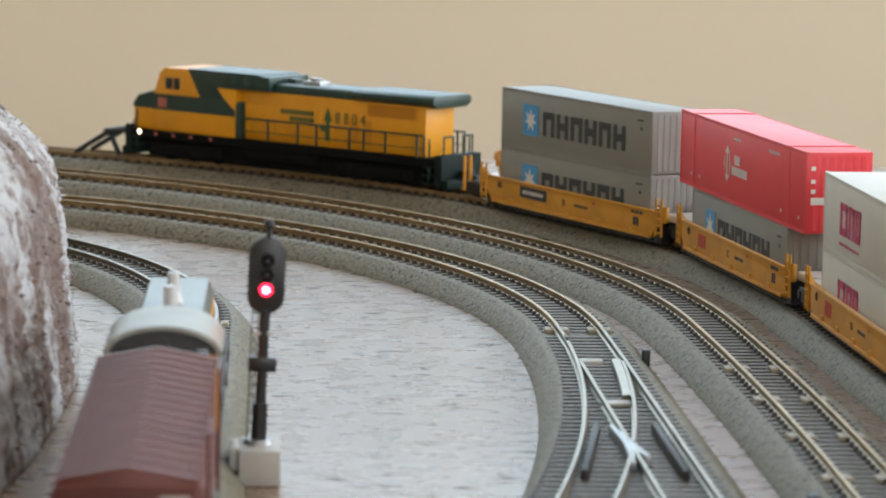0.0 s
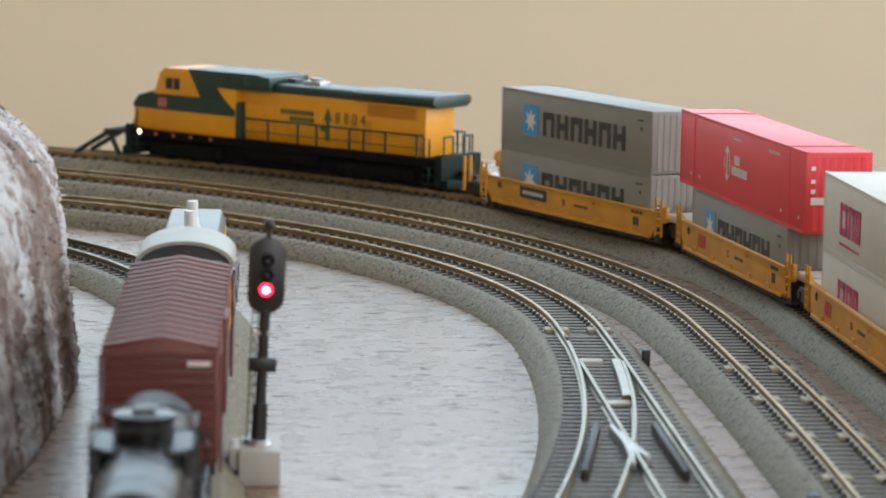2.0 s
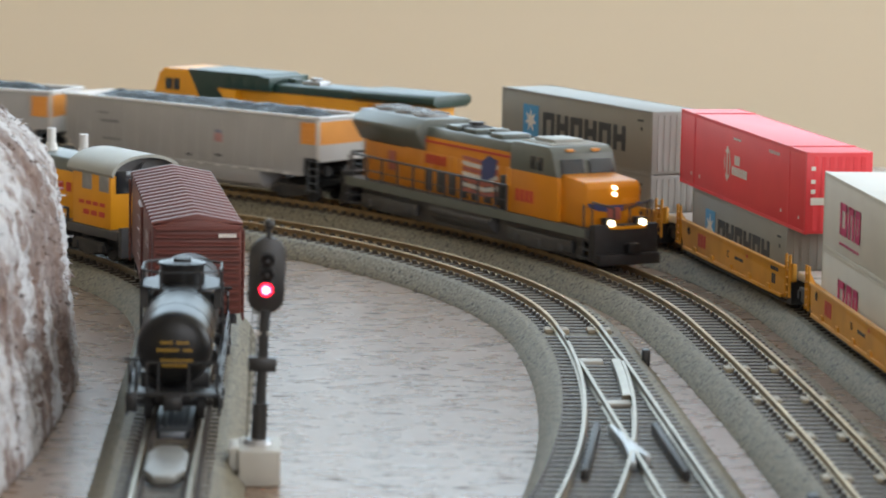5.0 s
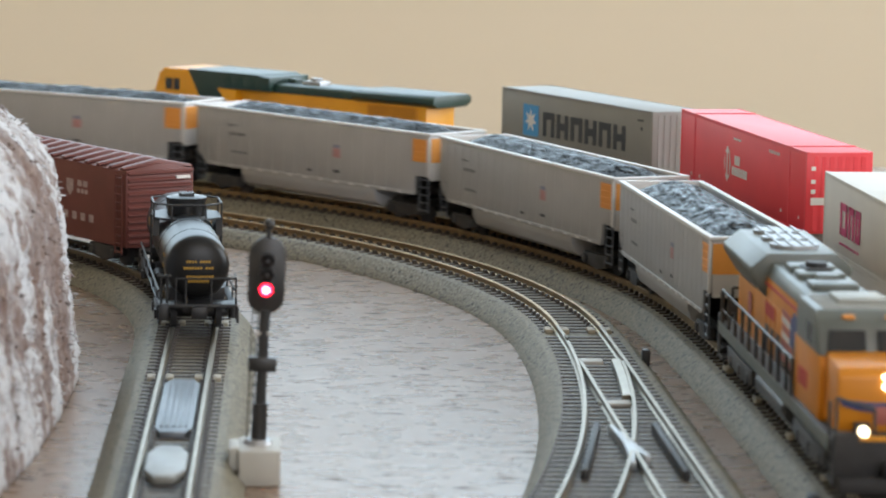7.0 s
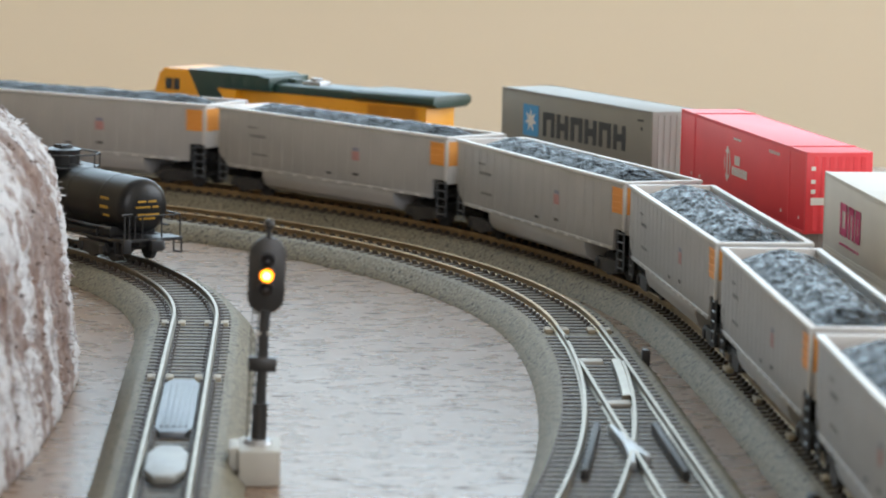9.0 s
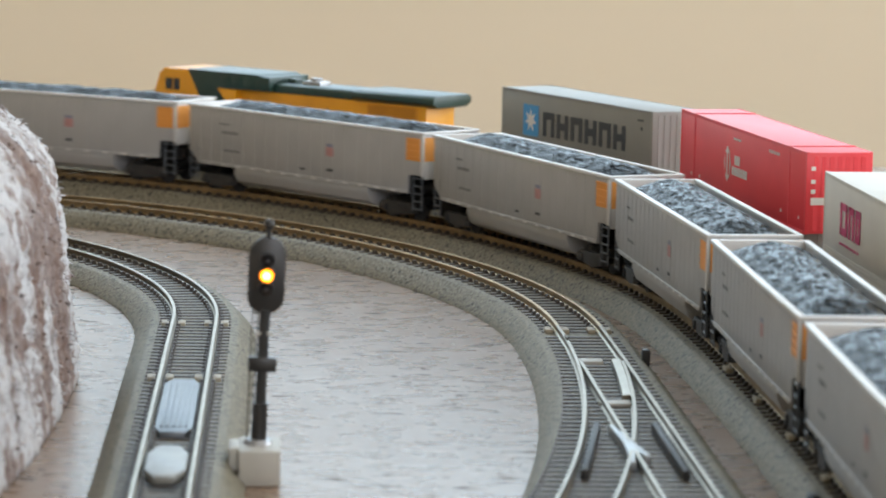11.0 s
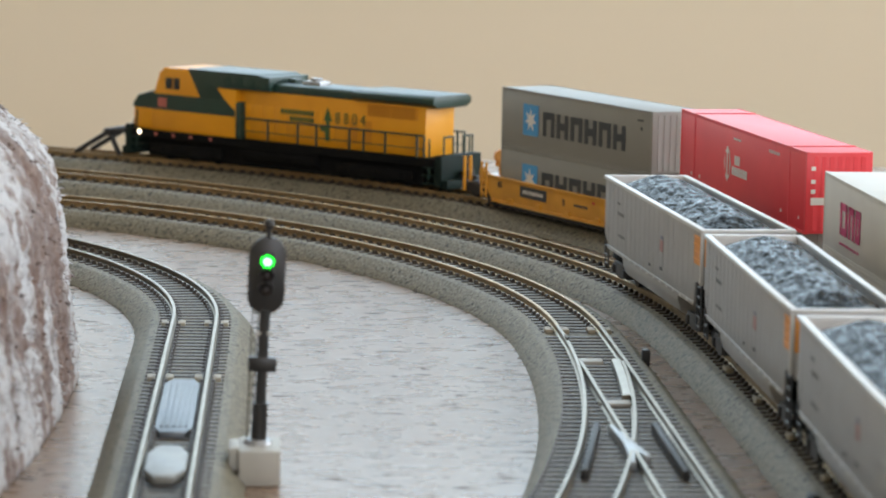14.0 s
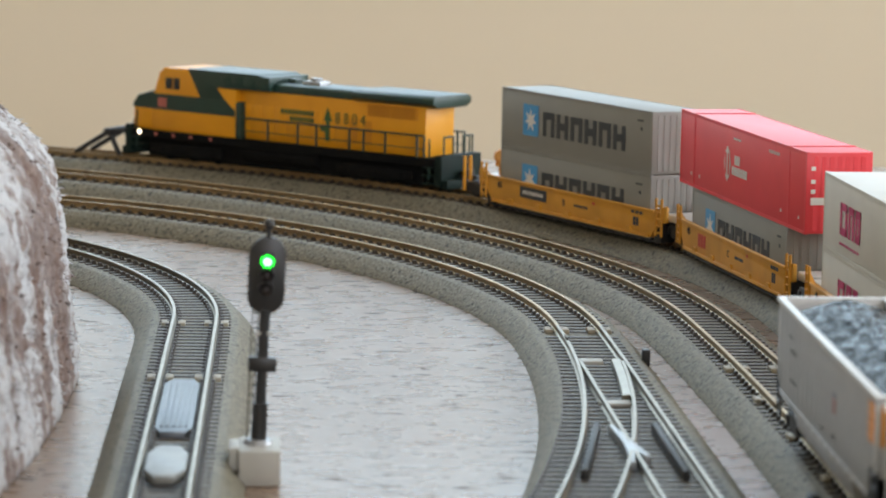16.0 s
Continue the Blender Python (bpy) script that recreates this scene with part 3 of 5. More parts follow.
# ---------------------------------------------------------------- running gear
def bogie(parent, x, axles, mat=DARK, wide=7.6, r=2.9):
    n = len(axles)
    bm = B()
    lo, hi = min(axles) - r * 0.75, max(axles) + r * 0.75
    for s in (-1, 1):
        prism(bm, [(x + lo, 2.4), (x + lo + 1.2, 4.6), (x + hi - 1.2, 4.6), (x + hi, 2.4), (x + hi - 1.6, 2.0), (x + 2.0, 1.4), (x - 2.0, 1.4), (x + lo + 1.6, 2.0)], "y", s * wide - 0.5, s * wide + 0.5, bevel=0.15)
        for a in axles:
            box(bm, x + a - 1.0, x + a + 1.0, s * wide - 0.9, s * wide + 0.9, 2.0, 3.9, bevel=0.15)
    box(bm, x - 1.6, x + 1.6, -wide, wide, 3.2, 4.9)
    b = part("bogie_frame", bm, mat, parent)
    for a in axles:
        bm = B()
        for s in (-1, 1):
            cyl(bm, (x + a, s * 4.0, r), (x + a, s * 5.2, r), r, 18)
        cyl(bm, (x + a, -6.5, r), (x + a, 6.5, r), 0.6, 8)
        part("wheelset", bm, DARK, b)
    return b


def coupler(parent, x, d):
    bm = B()
    box(bm, min(x, x + d * 3.2), max(x, x + d * 3.2), -0.9, 0.9, 4.0, 5.4, bevel=0.2)
    box(bm, min(x + d * 2.4, x + d * 4.2), max(x + d * 2.4, x + d * 4.2), -1.6, 1.6, 3.4, 6.0, bevel=0.3)
    part("coupler", bm, BLACK, parent)


# ---------------------------------------------------------------- containers and well cars
def star(bm, cx, cz, r, y0, y1, n=7):
    pts = [((r if i % 2 == 0 else r * 0.42) * math.sin(math.pi * i / n) + cx, (r if i % 2 == 0 else r * 0.42) * math.cos(math.pi * i / n) + cz) for i in range(2 * n)]
    prism(bm, pts, "y", y0, y1)


def container(name, label, mat, length, h, scheme):
    t = thing(name, label, "shipping container", group="containers on the well cars")
    L2, w = length / 2, 7.5
    bm = B()
    box(bm, -L2, L2, -w, w, 0.15, h, bevel=0.18)
    part("body", bm, mat, t)
    for s in (-1, 1):
        for e in (-1, 1):
            bm = B()
            box(bm, e * L2 - (0.75 if e > 0 else -0.05), e * L2 + (0.05 if e > 0 else 0.75), s * w - (0.7 if s > 0 else -0.08), s * w + (0.08 if s > 0 else 0.7), 0, h + 0.1, bevel=0.1)
            part("corner_post", bm, mat, t)
        bm = B()
        box(bm, -L2 + 0.8, L2 - 0.8, s * w - 0.1, s * w + 0.1, h - 0.7, h + 0.06)
        part("top_rail", bm, mat, t)
        bm = B()
        box(bm, -L2 + 0.8, L2 - 0.8, s * w - 0.1, s * w + 0.1, 0.05, 0.7)
        part("bottom_rail", bm, mat, t)
    # corrugated end and roof ribs
    for e in (-1, 1):
        for i in range(7):
            bm = B()
            y = -5.4 + i * 1.8
            a = e * L2
            box(bm, min(a, a + e * 0.1), max(a, a + e * 0.1), y - 0.5, y + 0.5, 0.9, h - 0.9)
            part("end_rib", bm, mat, t)
    for x in ((-38, 38) if length > 80 else ()):
        bm = B()
        box(bm, x - 0.5, x + 0.5, -w, w, h - 0.02, h + 0.25, bevel=0.08)
        part("roof_rib", bm, mat, t)
        for s in (-1, 1):
            bm = B()
            box(bm, x - 0.3, x + 0.3, s * w - 0.12, s * w + 0.12, 0.7, h - 0.7)
            part("side_post", bm, mat, t)
    s = 1
    if scheme == "star":
        mark(t, "logo_panel", INK_B, 18.4, 26.4, h * 0.26, h * 0.78, w + 0.1, s, "sky blue printed panel")
        bm = B()
        star(bm, 22.4, h * 0.52, 3.2, w + 0.16, w + 0.22)
        part("logo_star", bm, INK_W, t, "white seven-pointed star")
        for i in range(6):
            x1 = 16.0 - i * 7.1
            for a, b, c, d in ((x1 - 1.8, x1, 0.30, 0.70), (x1 - 5.9, x1 - 4.1, 0.30, 0.70), (x1 - 4.2, x1 - 1.7, 0.44 if i % 2 else 0.58, 0.56 if i % 2 else 0.70)):
                mark(t, "printed_bar", INK, a, b, h * c, h * d, w + 0.1, s)
        mark(t, "printed_bar", INK, -34, -31, h * 0.82, h * 0.85, w + 0.1, s)
        mark(t, "printed_bar", INK, -33.5, -32.5, h * 0.68, h * 0.73, w + 0.1, s)
    elif scheme == "cloud":
        bm = B()
        prism(bm, [(9.6 + 2.7 * math.sin(a) * (0.8 if k % 2 else 1), h * 0.5 + 4.2 * math.cos(a)) for k, a in enumerate([math.pi * i / 4 for i in range(8)])], "y", w + 0.1, w + 0.16)
        part("logo_shield", bm, INK_W, t, "white shield-shaped printed mark")
        mark(t, "logo_bar", C_RED, 10.2, 11.2, h * 0.36, h * 0.64, w + 0.18, s)
        mark(t, "logo_bar", C_RED, 8.0, 9.0, h * 0.36, h * 0.64, w + 0.18, s)
        bars(t, INK_W, -6.5, 6.0, h * 0.38, h * 0.49, w + 0.1, s, 7)
        bars(t, INK_W, -0.5, 4.0, h * 0.52, h * 0.64, w + 0.1, s, 3)
        bars(t, INK_W, -1.0, 5.0, h * 0.84, h * 0.87, w + 0.1, s, 6)
        bars(t, INK_W, -31, -23, h * 0.84, h * 0.88, w + 0.1, s, 7, 0.5)
        for x in (-46, -33, 40, 33):
            mark(t, "printed_bar", INK_W, x - 0.4, x + 0.4, h * 0.16, h * 0.20, w + 0.1, s)
        for i, z in enumerate((0.78, 0.62, 0.5, 0.36)):
            bm = B()
            box(bm, -L2 - 0.18, -L2 - 0.11, 5.5 - 2.2 * (i == 3), 6.5, h * z, h * (z + (0.09 if i == 3 else 0.05)))
            part("printed_bar", bm, INK_W, t)
    elif scheme == "magenta":
        for x0, x1, z0, z1 in ((15.5, 22, 0.30, 0.72), (9.2, 14.2, 0.30, 0.72), (3.5, 8.0, 0.30, 0.72)):
            for a, b, c, d in ((x0, x0 + 1.7, z0, z1), (x1 - 1.7, x1, z0, z1), (x0, x1, z1 - 0.1, z1)) + (((x0, x1, z0, z0 + 0.1),) if x0 != 9.2 else ()):
                mark(t, "printed_bar", INK_M, a, b, h * c, h * d, w + 0.1, s)
        bars(t, INK_M, 4, 22, h * 0.17, h * 0.2, w + 0.1, s, 9)
    return t


def well_car(label, number, mark_kind):
    """One articulated well unit, deep side sills with stepped ends."""
    t = thing("well_car", label, "well car", group="well cars of the container train")
    for s in (-1, 1):
        bm = B()
        y0, y1 = (8.0, 8.9) if s > 0 else (-8.9, -8.0)
        prism(bm, [(-42, 7.6), (42, 7.6), (46.5, 9.2), (47.5, 9.0), (47.5, 5.2), (43.5, 4.6), (40.5, 0.8), (-40.5, 0.8), (-43.5, 4.6), (-47.5, 5.2), (-47.5, 9.0), (-46.5, 9.2)], "y", y0, y1, bevel=0.12)
        part("side_sill", bm, WELL_Y, t, "yellow deep side sill")
        bm = B()
        a, b = (8.85, 9.35) if s > 0 else (-9.35, -8.85)
        box(bm, -42, 42, a, b, 7.2, 7.9, bevel=0.1)
        part("sill_rail", bm, WELL_Y, t)
        bm = B()
        box(bm, -40, 40, a, b, 0.7, 1.5, bevel=0.1)
        part("sill_rail", bm, WELL_Y, t)
        for x in (-30, -15, 0, 15, 30):
            bm = B()
            box(bm, x - 1.6, x + 1.6, a, b, 1.4, 2.5, top=(0.6, 0.0))
            part("sill_gusset", bm, WELL_Y, t)
        for x in (-44.5, 44.5):
            bm = B()
            for dx in (-1.3, 1.3):
                cyl(bm, (x + dx, s * 9.1, 1.5), (x + dx, s * 9.1, 11.0), 0.35, 8)
            for i in range(5):
                cyl(bm, (x - 1.3, s * 9.1, 2.4 + i * 1.7), (x + 1.3, s * 9.1, 2.4 + i * 1.7), 0.25, 6)
            part("ladder", bm, WELL_Y, t)
    bm = B()
    box(bm, -41, 41, -8.0, 8.0, -0.6, -0.1)
    for x in (-42.5, 42.5):
        box(bm, x - 1.5, x + 1.5, -8, 8, -0.4, 5.0)
    part("well_floor", bm, DARK, t)
    for e in (-1, 1):
        bm = B()
        box(bm, min(e * 43, e * 52), max(e * 43, e * 52), -6.4, 6.4, 5.0, 7.0, bevel=0.3)
        part("end_platform", bm, HOPPER_RIM, t, "pale grey end platform")
    bogie(t, 52.0, (-4.5, 4.5))
    if number == "B":
        bm = B()
        cyl(bm, (46, 3.0, 6), (46, 3.0, 10), 0.6, 8)
        cyl(bm, (46.6, 3.0, 12.2), (45.4, 3.0, 12.2), 1.9, 16)
        box(bm, 45.2, 46.8, 1.6, 4.4, 9.4, 11.4, bevel=0.3)
        part("brake_wheel", bm, ORANGE, t, "orange brake wheel and stand")
        for y in (7.2, 9.0):
            bm = B()
            cyl(bm, (55.5, y, 2), (55.5, y, 11.5), 0.45, 8)
            part("grab_rail", bm, YELLOW, t)
    s = 1
    text_mark(t, "40", 2.6, INK, 36.0, 5.6, 9.0, s)
    if mark_kind == "panel":
        mark(t, "number_panel", INK, 11, 25, 3.6, 6.6, 8.95, s, "dark printed panel")
        bars(t, INK_W, 12.5, 23.5, 4.6, 5.6, 9.03, s, 10, 0.5)
    else:
        bars(t, INK_R, 21, 28, 3.0, 6.2, 8.95, s, 3)
    text_mark(t, number, 2.4, INK, 2.0, 4.6, 9.0, s)
    bars(t, INK, -10, -3, 4.2, 4.9, 8.95, s, 6)
    bars(t, INK, -37, -31, 6.0, 6.8, 8.95, s, 3)
    bars(t, INK, -35, -32, 3.0, 5.2, 8.95, s, 2)
    mark(t, "printed_bar", INK_R, -13.5, -12.3, 5.8, 6.5, 8.95, s)
    return t


def build_container_train():
    spec = ((311.0, "B", "panel", (("shipping_container", "grey standard shipping container with a blue star panel", C_GREY, 76.2, 16.0, "star"),) * 2),
            (206.5, "C", "bars", (("shipping_container", "grey standard shipping container with a blue star panel", C_GREY, 76.2, 16.0, "star"), ("shipping_container", "tall red long shipping container stacked on a grey one", C_RED, 101.0, 18.0, "cloud"))),
            (98.0, "D", "bars", (("shipping_container", "cream shipping container with magenta printing", C_CREAM, 76.2, 16.0, "magenta"),) * 2),
            (-10.0, "E", "panel", (("shipping_container", "cream shipping container with magenta printing", C_CREAM, 76.2, 16.0, "magenta"),) * 2))
    for s, number, kind, boxes in spec:
        w = well_car("yellow articulated well car loaded with stacked containers", number, kind)
        w.matrix_basis = LINE_D.car(s, 50)
        z = 0.0
        for args in boxes:
            c = container(*args)
            c.matrix_basis = LINE_D.car(s, 50) @ place(0, 0, z)
            z += args[4] + 0.1


build_container_train()


# ---------------------------------------------------------------- locomotives (front at +x)
def handrail(parent, pts_x, y, z0, z1, mat, name="handrail"):
    bm = B()
    for x in pts_x:
        cyl(bm, (x, y, z0), (x, y, z1), 0.36, 6)
    rail_run(bm, [(pts_x[0], y, z1), (pts_x[-1], y, z1)], 0.3)
    rail_run(bm, [(pts_x[0], y, (z0 + z1) / 2 - 0.5), (pts_x[-1], y, (z0 + z1) / 2 - 0.5)], 0.14)
    part(name, bm, mat, parent)


def road_diesel(label, hood_mat, top_mat, deck_mat, rail_mat, scheme):
    t = thing("diesel_locomotive", label, "model locomotive")
    # frame, tank and bogies
    bm = B()
    box(bm, -66, 66, -9.4, 9.4, 6.6, 8.8, bevel=0.3)
    part("frame", bm, deck_mat, t)
    bm = B()
    prism(bm, [(-6.5, 1.6), (6.5, 1.6), (8.8, 3.4), (8.8, 6.8), (-8.8, 6.8), (-8.8, 3.4)], "x", -17, 17, bevel=0.4)
    part("fuel_tank", bm, DEEP if scheme == "green" else UNDER_GREY, t)
    gear = DEEP if scheme == "green" else UNDER_GREY
    for s in (-1, 1):
        # added sheet, no real part: fills the gap below the frame with painted shade
        bm = B()
        box(bm, -60, 60, s * 6.6 - 0.4, s * 6.6 + 0.4, 0.9, 6.7, bevel=0.2)
        part("underbody_shade", bm, gear, t)
        for x in (-41, 41):
            bm = B()
            box(bm, x - 16, x + 16, s * 8.2 - 0.45, s * 8.2 + 0.45, 2.2, 5.2, bevel=0.3)
            part("truck_side", bm, gear, t)
        bm = B()
        cyl(bm, (-16, s * 7.8, 5.0), (16, s * 7.8, 5.0), 1.5, 14)
        part("air_tank", bm, gear, t)
    for x in (-41, 41):
        bogie(t, x, (-11, 0, 11), gear, 8.0, 3.0)
    for e in (-1, 1):
        bm = B()
        a, b = e * 66, e * 69
        box(bm, min(a, b), max(a, b), -9.0, 9.0, 1.2, 10.0, bevel=0.3)
        prism(bm, [(-8.5, 0.6), (8.5, 0.6), (8.5, 3.2), (-8.5, 3.2)], "x", min(e * 68, e * 71), max(e * 68, e * 71), bevel=0.3)
        for s in (-1, 1):
            for k in range(3):
                st = B()
                box(st, min(e * 61, e * 66.1), max(e * 61, e * 66.1), s * 7.4 - 1.6, s * 7.4 + 1.6, 1.6 + k * 2.2, 2.1 + k * 2.2)
                part("step", st, PILOT_G if scheme == "green" else UNDER_GREY, t)
        part("pilot", bm, PILOT_G if scheme == "green" else DARK, t, "dark end pilot")
        coupler(t, e * 69, e)
    # long hood, with a wide radiator at the rear
    bm = B()
    box(bm, -60, 26, -6.4, 6.4, 8.8, 23.6, bevel=0.3)
    part("long_hood", bm, hood_mat, t)
    if scheme == "green":
        bm = B()
        prism(bm, [(-6.8, 23.2), (6.8, 23.2), (6.6, 25.4), (5.6, 25.9), (-5.6, 25.9), (-6.6, 25.4)], "x", -32, 14, bevel=0.3)
        part("hood_roof", bm, top_mat, t)
        bm = B()
        prism(bm, [(-6.4, 22.9), (-8.6, 24.1), (-8.6, 25.6), (-7.2, 26.4), (7.2, 26.4), (8.6, 25.6), (8.6, 24.1), (6.4, 22.9)], "x", -65, -31, bevel=0.3)
        part("radiator", bm, top_mat, t, "overhanging dark green radiator")
        bm = B()
        prism(bm, [(4.0, 23.5), (27.5, 23.4), (23.7, 19.85), (34.8, 19.85), (40.5, 28.15), (9, 28.15), (8, 27.6), (4.0, 27.6)], "y", -8.72, 8.72, bevel=0.12)
        box_part = part("equipment_box", bm, top_mat, t, "dark green box behind the cab")
        for s in (-1, 1):
            for k in range(4):
                bm = B()
                box(bm, 5.6 + k * 5.2, 10.0 + k * 5.2, s * 8.74 - 0.1, s * 8.74 + 0.1, 24.2, 27.0, bevel=0.05)
                part("vent_panel", bm, GREEN, box_part)
    else:
        bm = B()
        prism(bm, [(-6.6, 23.0), (6.6, 23.0), (5.6, 25.4), (-5.6, 25.4)], "x", -28, 26, bevel=0.3)
        part("hood_roof", bm, top_mat, t)
        bm = B()
        prism(bm, [(-6.6, 19.2), (-9.4, 23.6), (-9.4, 24.6), (-6.4, 27.2), (6.4, 27.2), (9.4, 24.6), (9.4, 23.6), (6.6, 19.2)], "x", -62, -24, bevel=0.3)
        part("radiator", bm, top_mat, t, "flared grey radiator")
        for x in (-56, -45, -34):
            bm = B()
            cyl(bm, (x, 0, 27.0), (x, 0, 27.9), 4.6, 20)
            for a in range(4):
                box(bm, x - 4.4, x + 4.4, -3.4 + a * 2.2, -2.9 + a * 2.2, 27.8, 28.2)
            part("roof_fan", bm, DULL, t)
        for x in (-14, -4, 10):
            bm = B()
            box(bm, x - 3.4, x + 3.4, -4.2, 4.2, 25.2, 26.6, bevel=0.4)
            part("roof_hatch", bm, top_mat, t)
    bm = B()
    box(bm, -12, -4, -2.6, 2.6, 24.8, 27.0, bevel=0.5)
    cyl(bm, (-8, 0, 26.6), (-8, 0, 27.8), 2.0, 14)
    part("exhaust_stack", bm, DULL if scheme == "green" else DARK, t)
    bm = B()
    box(bm, *((-1, 2.5) if scheme == "green" else (2, 6)), -2.0, 2.0, 24.8, 27.2, bevel=0.3)
    part("horn_box", bm, top_mat, t)
    # hood doors and grilles
    for i in range(9):
        for s in (-1, 1):
            bm = B()
            x = -27 + i * 5.2
            box(bm, x, x + 4.6, s * 6.4 - 0.1, s * 6.4 + 0.1, 10.0, 19.0, bevel=0.05)
            part("hood_door", bm, hood_mat, t)
    for s in (-1, 1):
        for i in range(7):
            bm = B()
            box(bm, -57, -36, s * 6.4 - 0.16, s * 6.4 + 0.16, 19.0 + i * 0.5, 19.25 + i * 0.5)
            part("grille_slat", bm, PANEL_Y if scheme == "green" else DARK, t)
    # cab and nose
    cx, cz = (7.0, 0.0) if scheme == "green" else (0.0, 1.7)
    bm = B()
    prism(bm, ([(19, 23.3), (19, 8.8)] if scheme == "green" else [(26, 8.8)]) + [(50 + cx, 8.8), (50 + cx, 18.0), (46.5 + cx, 26.4 - cz), (44.5 + cx, 28.0 - cz), (28, 28.0 - cz), (26, 26.8 - cz)] + ([(26, 23.3)] if scheme == "green" else []), "y", -8.6, 8.6, bevel=0.35)
    cab = part("cab", bm, hood_mat, t)
    if scheme != "green":
        bm = B()
        prism(bm, [(25.6, 19.4), (49.6, 19.4), (46.9, 25.2), (44.8, 26.6), (27.8, 26.6), (25.6, 25.6)], "y", -8.75, 8.75, bevel=0.5)
        part("cab_top", bm, top_mat, t, "grey cab top")
    bm = B()
    prism(bm, [(49.5 + cx, 8.8), (66.5, 8.8), (66.5, 16.2), (64.4, 18.6), (49.5 + cx, 20.6)] if scheme == "green" else [(49.5, 8.8), (62.5, 8.8), (62.5, 18.2), (61.2, 19.6), (49.5, 20.4)], "y", -7.6, 7.6, bevel=0.6)
    nose = part("nose", bm, hood_mat, t)
    if scheme == "green":
        for s in (-1, 1):
            bm = B()
            prism(bm, [(57, 19.9), (23.7, 19.9), (19.1, 17.0), (19.1, 15.2), (57, 15.2)], "y", s * 8.66 - 0.06, s * 8.66 + 0.06)
            part("cab_stripe", bm, top_mat, t, "dark green painted stripe")
            bm = B()
            prism(bm, [(56, 15.2), (66.6, 15.2), (66.6, 16.3), (64.5, 18.7), (56, 20.7)], "y", s * 7.66 - 0.06, s * 7.66 + 0.06)
            part("nose_stripe", bm, top_mat, t, "dark green painted stripe")
        bm = B()
        prism(bm, [(56.4, 19.4), (66.5, 15.2), (66.7, 16.4), (64.6, 18.9), (56.4, 20.9)], "y", -7.66, 7.66, bevel=0.3)
        part("nose_top", bm, top_mat, t)
    for s in (-1, 1):
        for x0, x1 in ((36.2 + cx * 1.15, 38.9 + cx * 1.15), (39.5 + cx * 1.15, 42.6 + cx * 1.15)):
            bm = B()
            box(bm, x0, x1, s * 8.6 - 0.2, s * 8.6 + 0.2, 21.6 - cz * 0.7, 25.0 - cz * 0.8, bevel=0.1)
            part("side_window", bm, GLASS_D, cab)
        bm = B()
        prism(bm, [(s * 1.0, 0), (s * 7.4, 0), (s * 7.0, 4.0), (s * 1.0, 4.0)], "z", -0.2, 0.2)
        ob = part("windscreen", bm, GLASS_D, cab)
        ob.matrix_basis = Matrix.Translation(((49.85 if scheme != "green" else 48.9 + cx) * MM, 0, (20.6 if scheme == "green" else 19.9) * MM)) @ Matrix.Rotation(radians(-22.5), 4, "Y") @ Matrix(((0, 0, 1, 0), (1, 0, 0, 0), (0, 1, 0, 0), (0, 0, 0, 1)))
        bm = B()
        cyl(bm, (66.6, s * 4.4, 10.4), (69.4, s * 4.4, 10.4), 0.8, 14)
        box(bm, 66, 68.6, s * 4.4 - 1.2, s * 4.4 + 1.2, 9.4, 11.5, mi=1)
        part("ditch_light", bm, [HEAD_L if scheme != "green" else GLASS_D, DARK], t, "lit warm white ditch light" if scheme != "green" else "unlit ditch light")
    if scheme != "green":
        bm = B()
        for z in (18.1, 16.6):
            cyl(bm, (62.0, 0, z), (63.0, 0, z), 0.5, 14)
        part("headlight", bm, HEAD_L, t, "lit twin headlight")
        bm = B()
        prism(bm, [(-7.4, 14.6), (-7.0, 13.6), (-4.6, 12.8), (-1.6, 12.4), (1.6, 12.4), (4.6, 12.8), (7.0, 13.6), (7.4, 14.6), (2, 14.0), (-2, 14.0)], "x", 62.5, 62.75)
        part("nose_emblem", bm, INK_N, t, "blue winged printed emblem")
        mark_b = B()
        box(mark_b, 62.5, 62.8, -1.8, 1.8, 10.4, 13.4, bevel=0.05)
        part("nose_emblem", mark_b, INK_P, t, "red and white printed shield")
        for s in (-1, 1):
            bm = B()
            box(bm, 46.2, 47.2, s * 3.6 - 1.0, s * 3.6 + 1.0, 25.3, 26.0, bevel=0.1)
            part("number_board", bm, ORANGE, t, "small amber number board")
        # unit and ribs are coloured pale to put the roof's highlights in
        bm = B()
        box(bm, 30, 40, -4.2, 4.2, 26.5, 27.7, bevel=0.4)
        part("roof_unit", bm, ROOF_GREY, t, "roof cooling unit, pale as a painted highlight")
        for k in range(5):
            bm = B()
            box(bm, 29 + k * 3.4, 30.2 + k * 3.4, -7.4, 7.4, 26.5, 26.9, bevel=0.1)
            part("roof_rib", bm, ROOF_GREY, t)
        bm = B()
        box(bm, 62.3, 62.75, 2.4, 6.4, 9.6, 15.4, bevel=0.1)
        part("nose_door", bm, YELLOW_O, t)
        bm = B()
        for s in (-1, 1):
            rail_run(bm, [(66.5, s * 2.2, 10), (66.5, s * 2.2, 13.6), (66.5, s * 8.4, 15.4), (66.5, s * 8.4, 9)], 0.26)
        part("front_rail", bm, UNDER_GREY, t)
        bm = B()
        box(bm, 69.0, 69.5, -5.0, 5.0, 9.0, 9.7)
        part("deck_stripe", bm, YELLOW, t, "yellow deck edge")
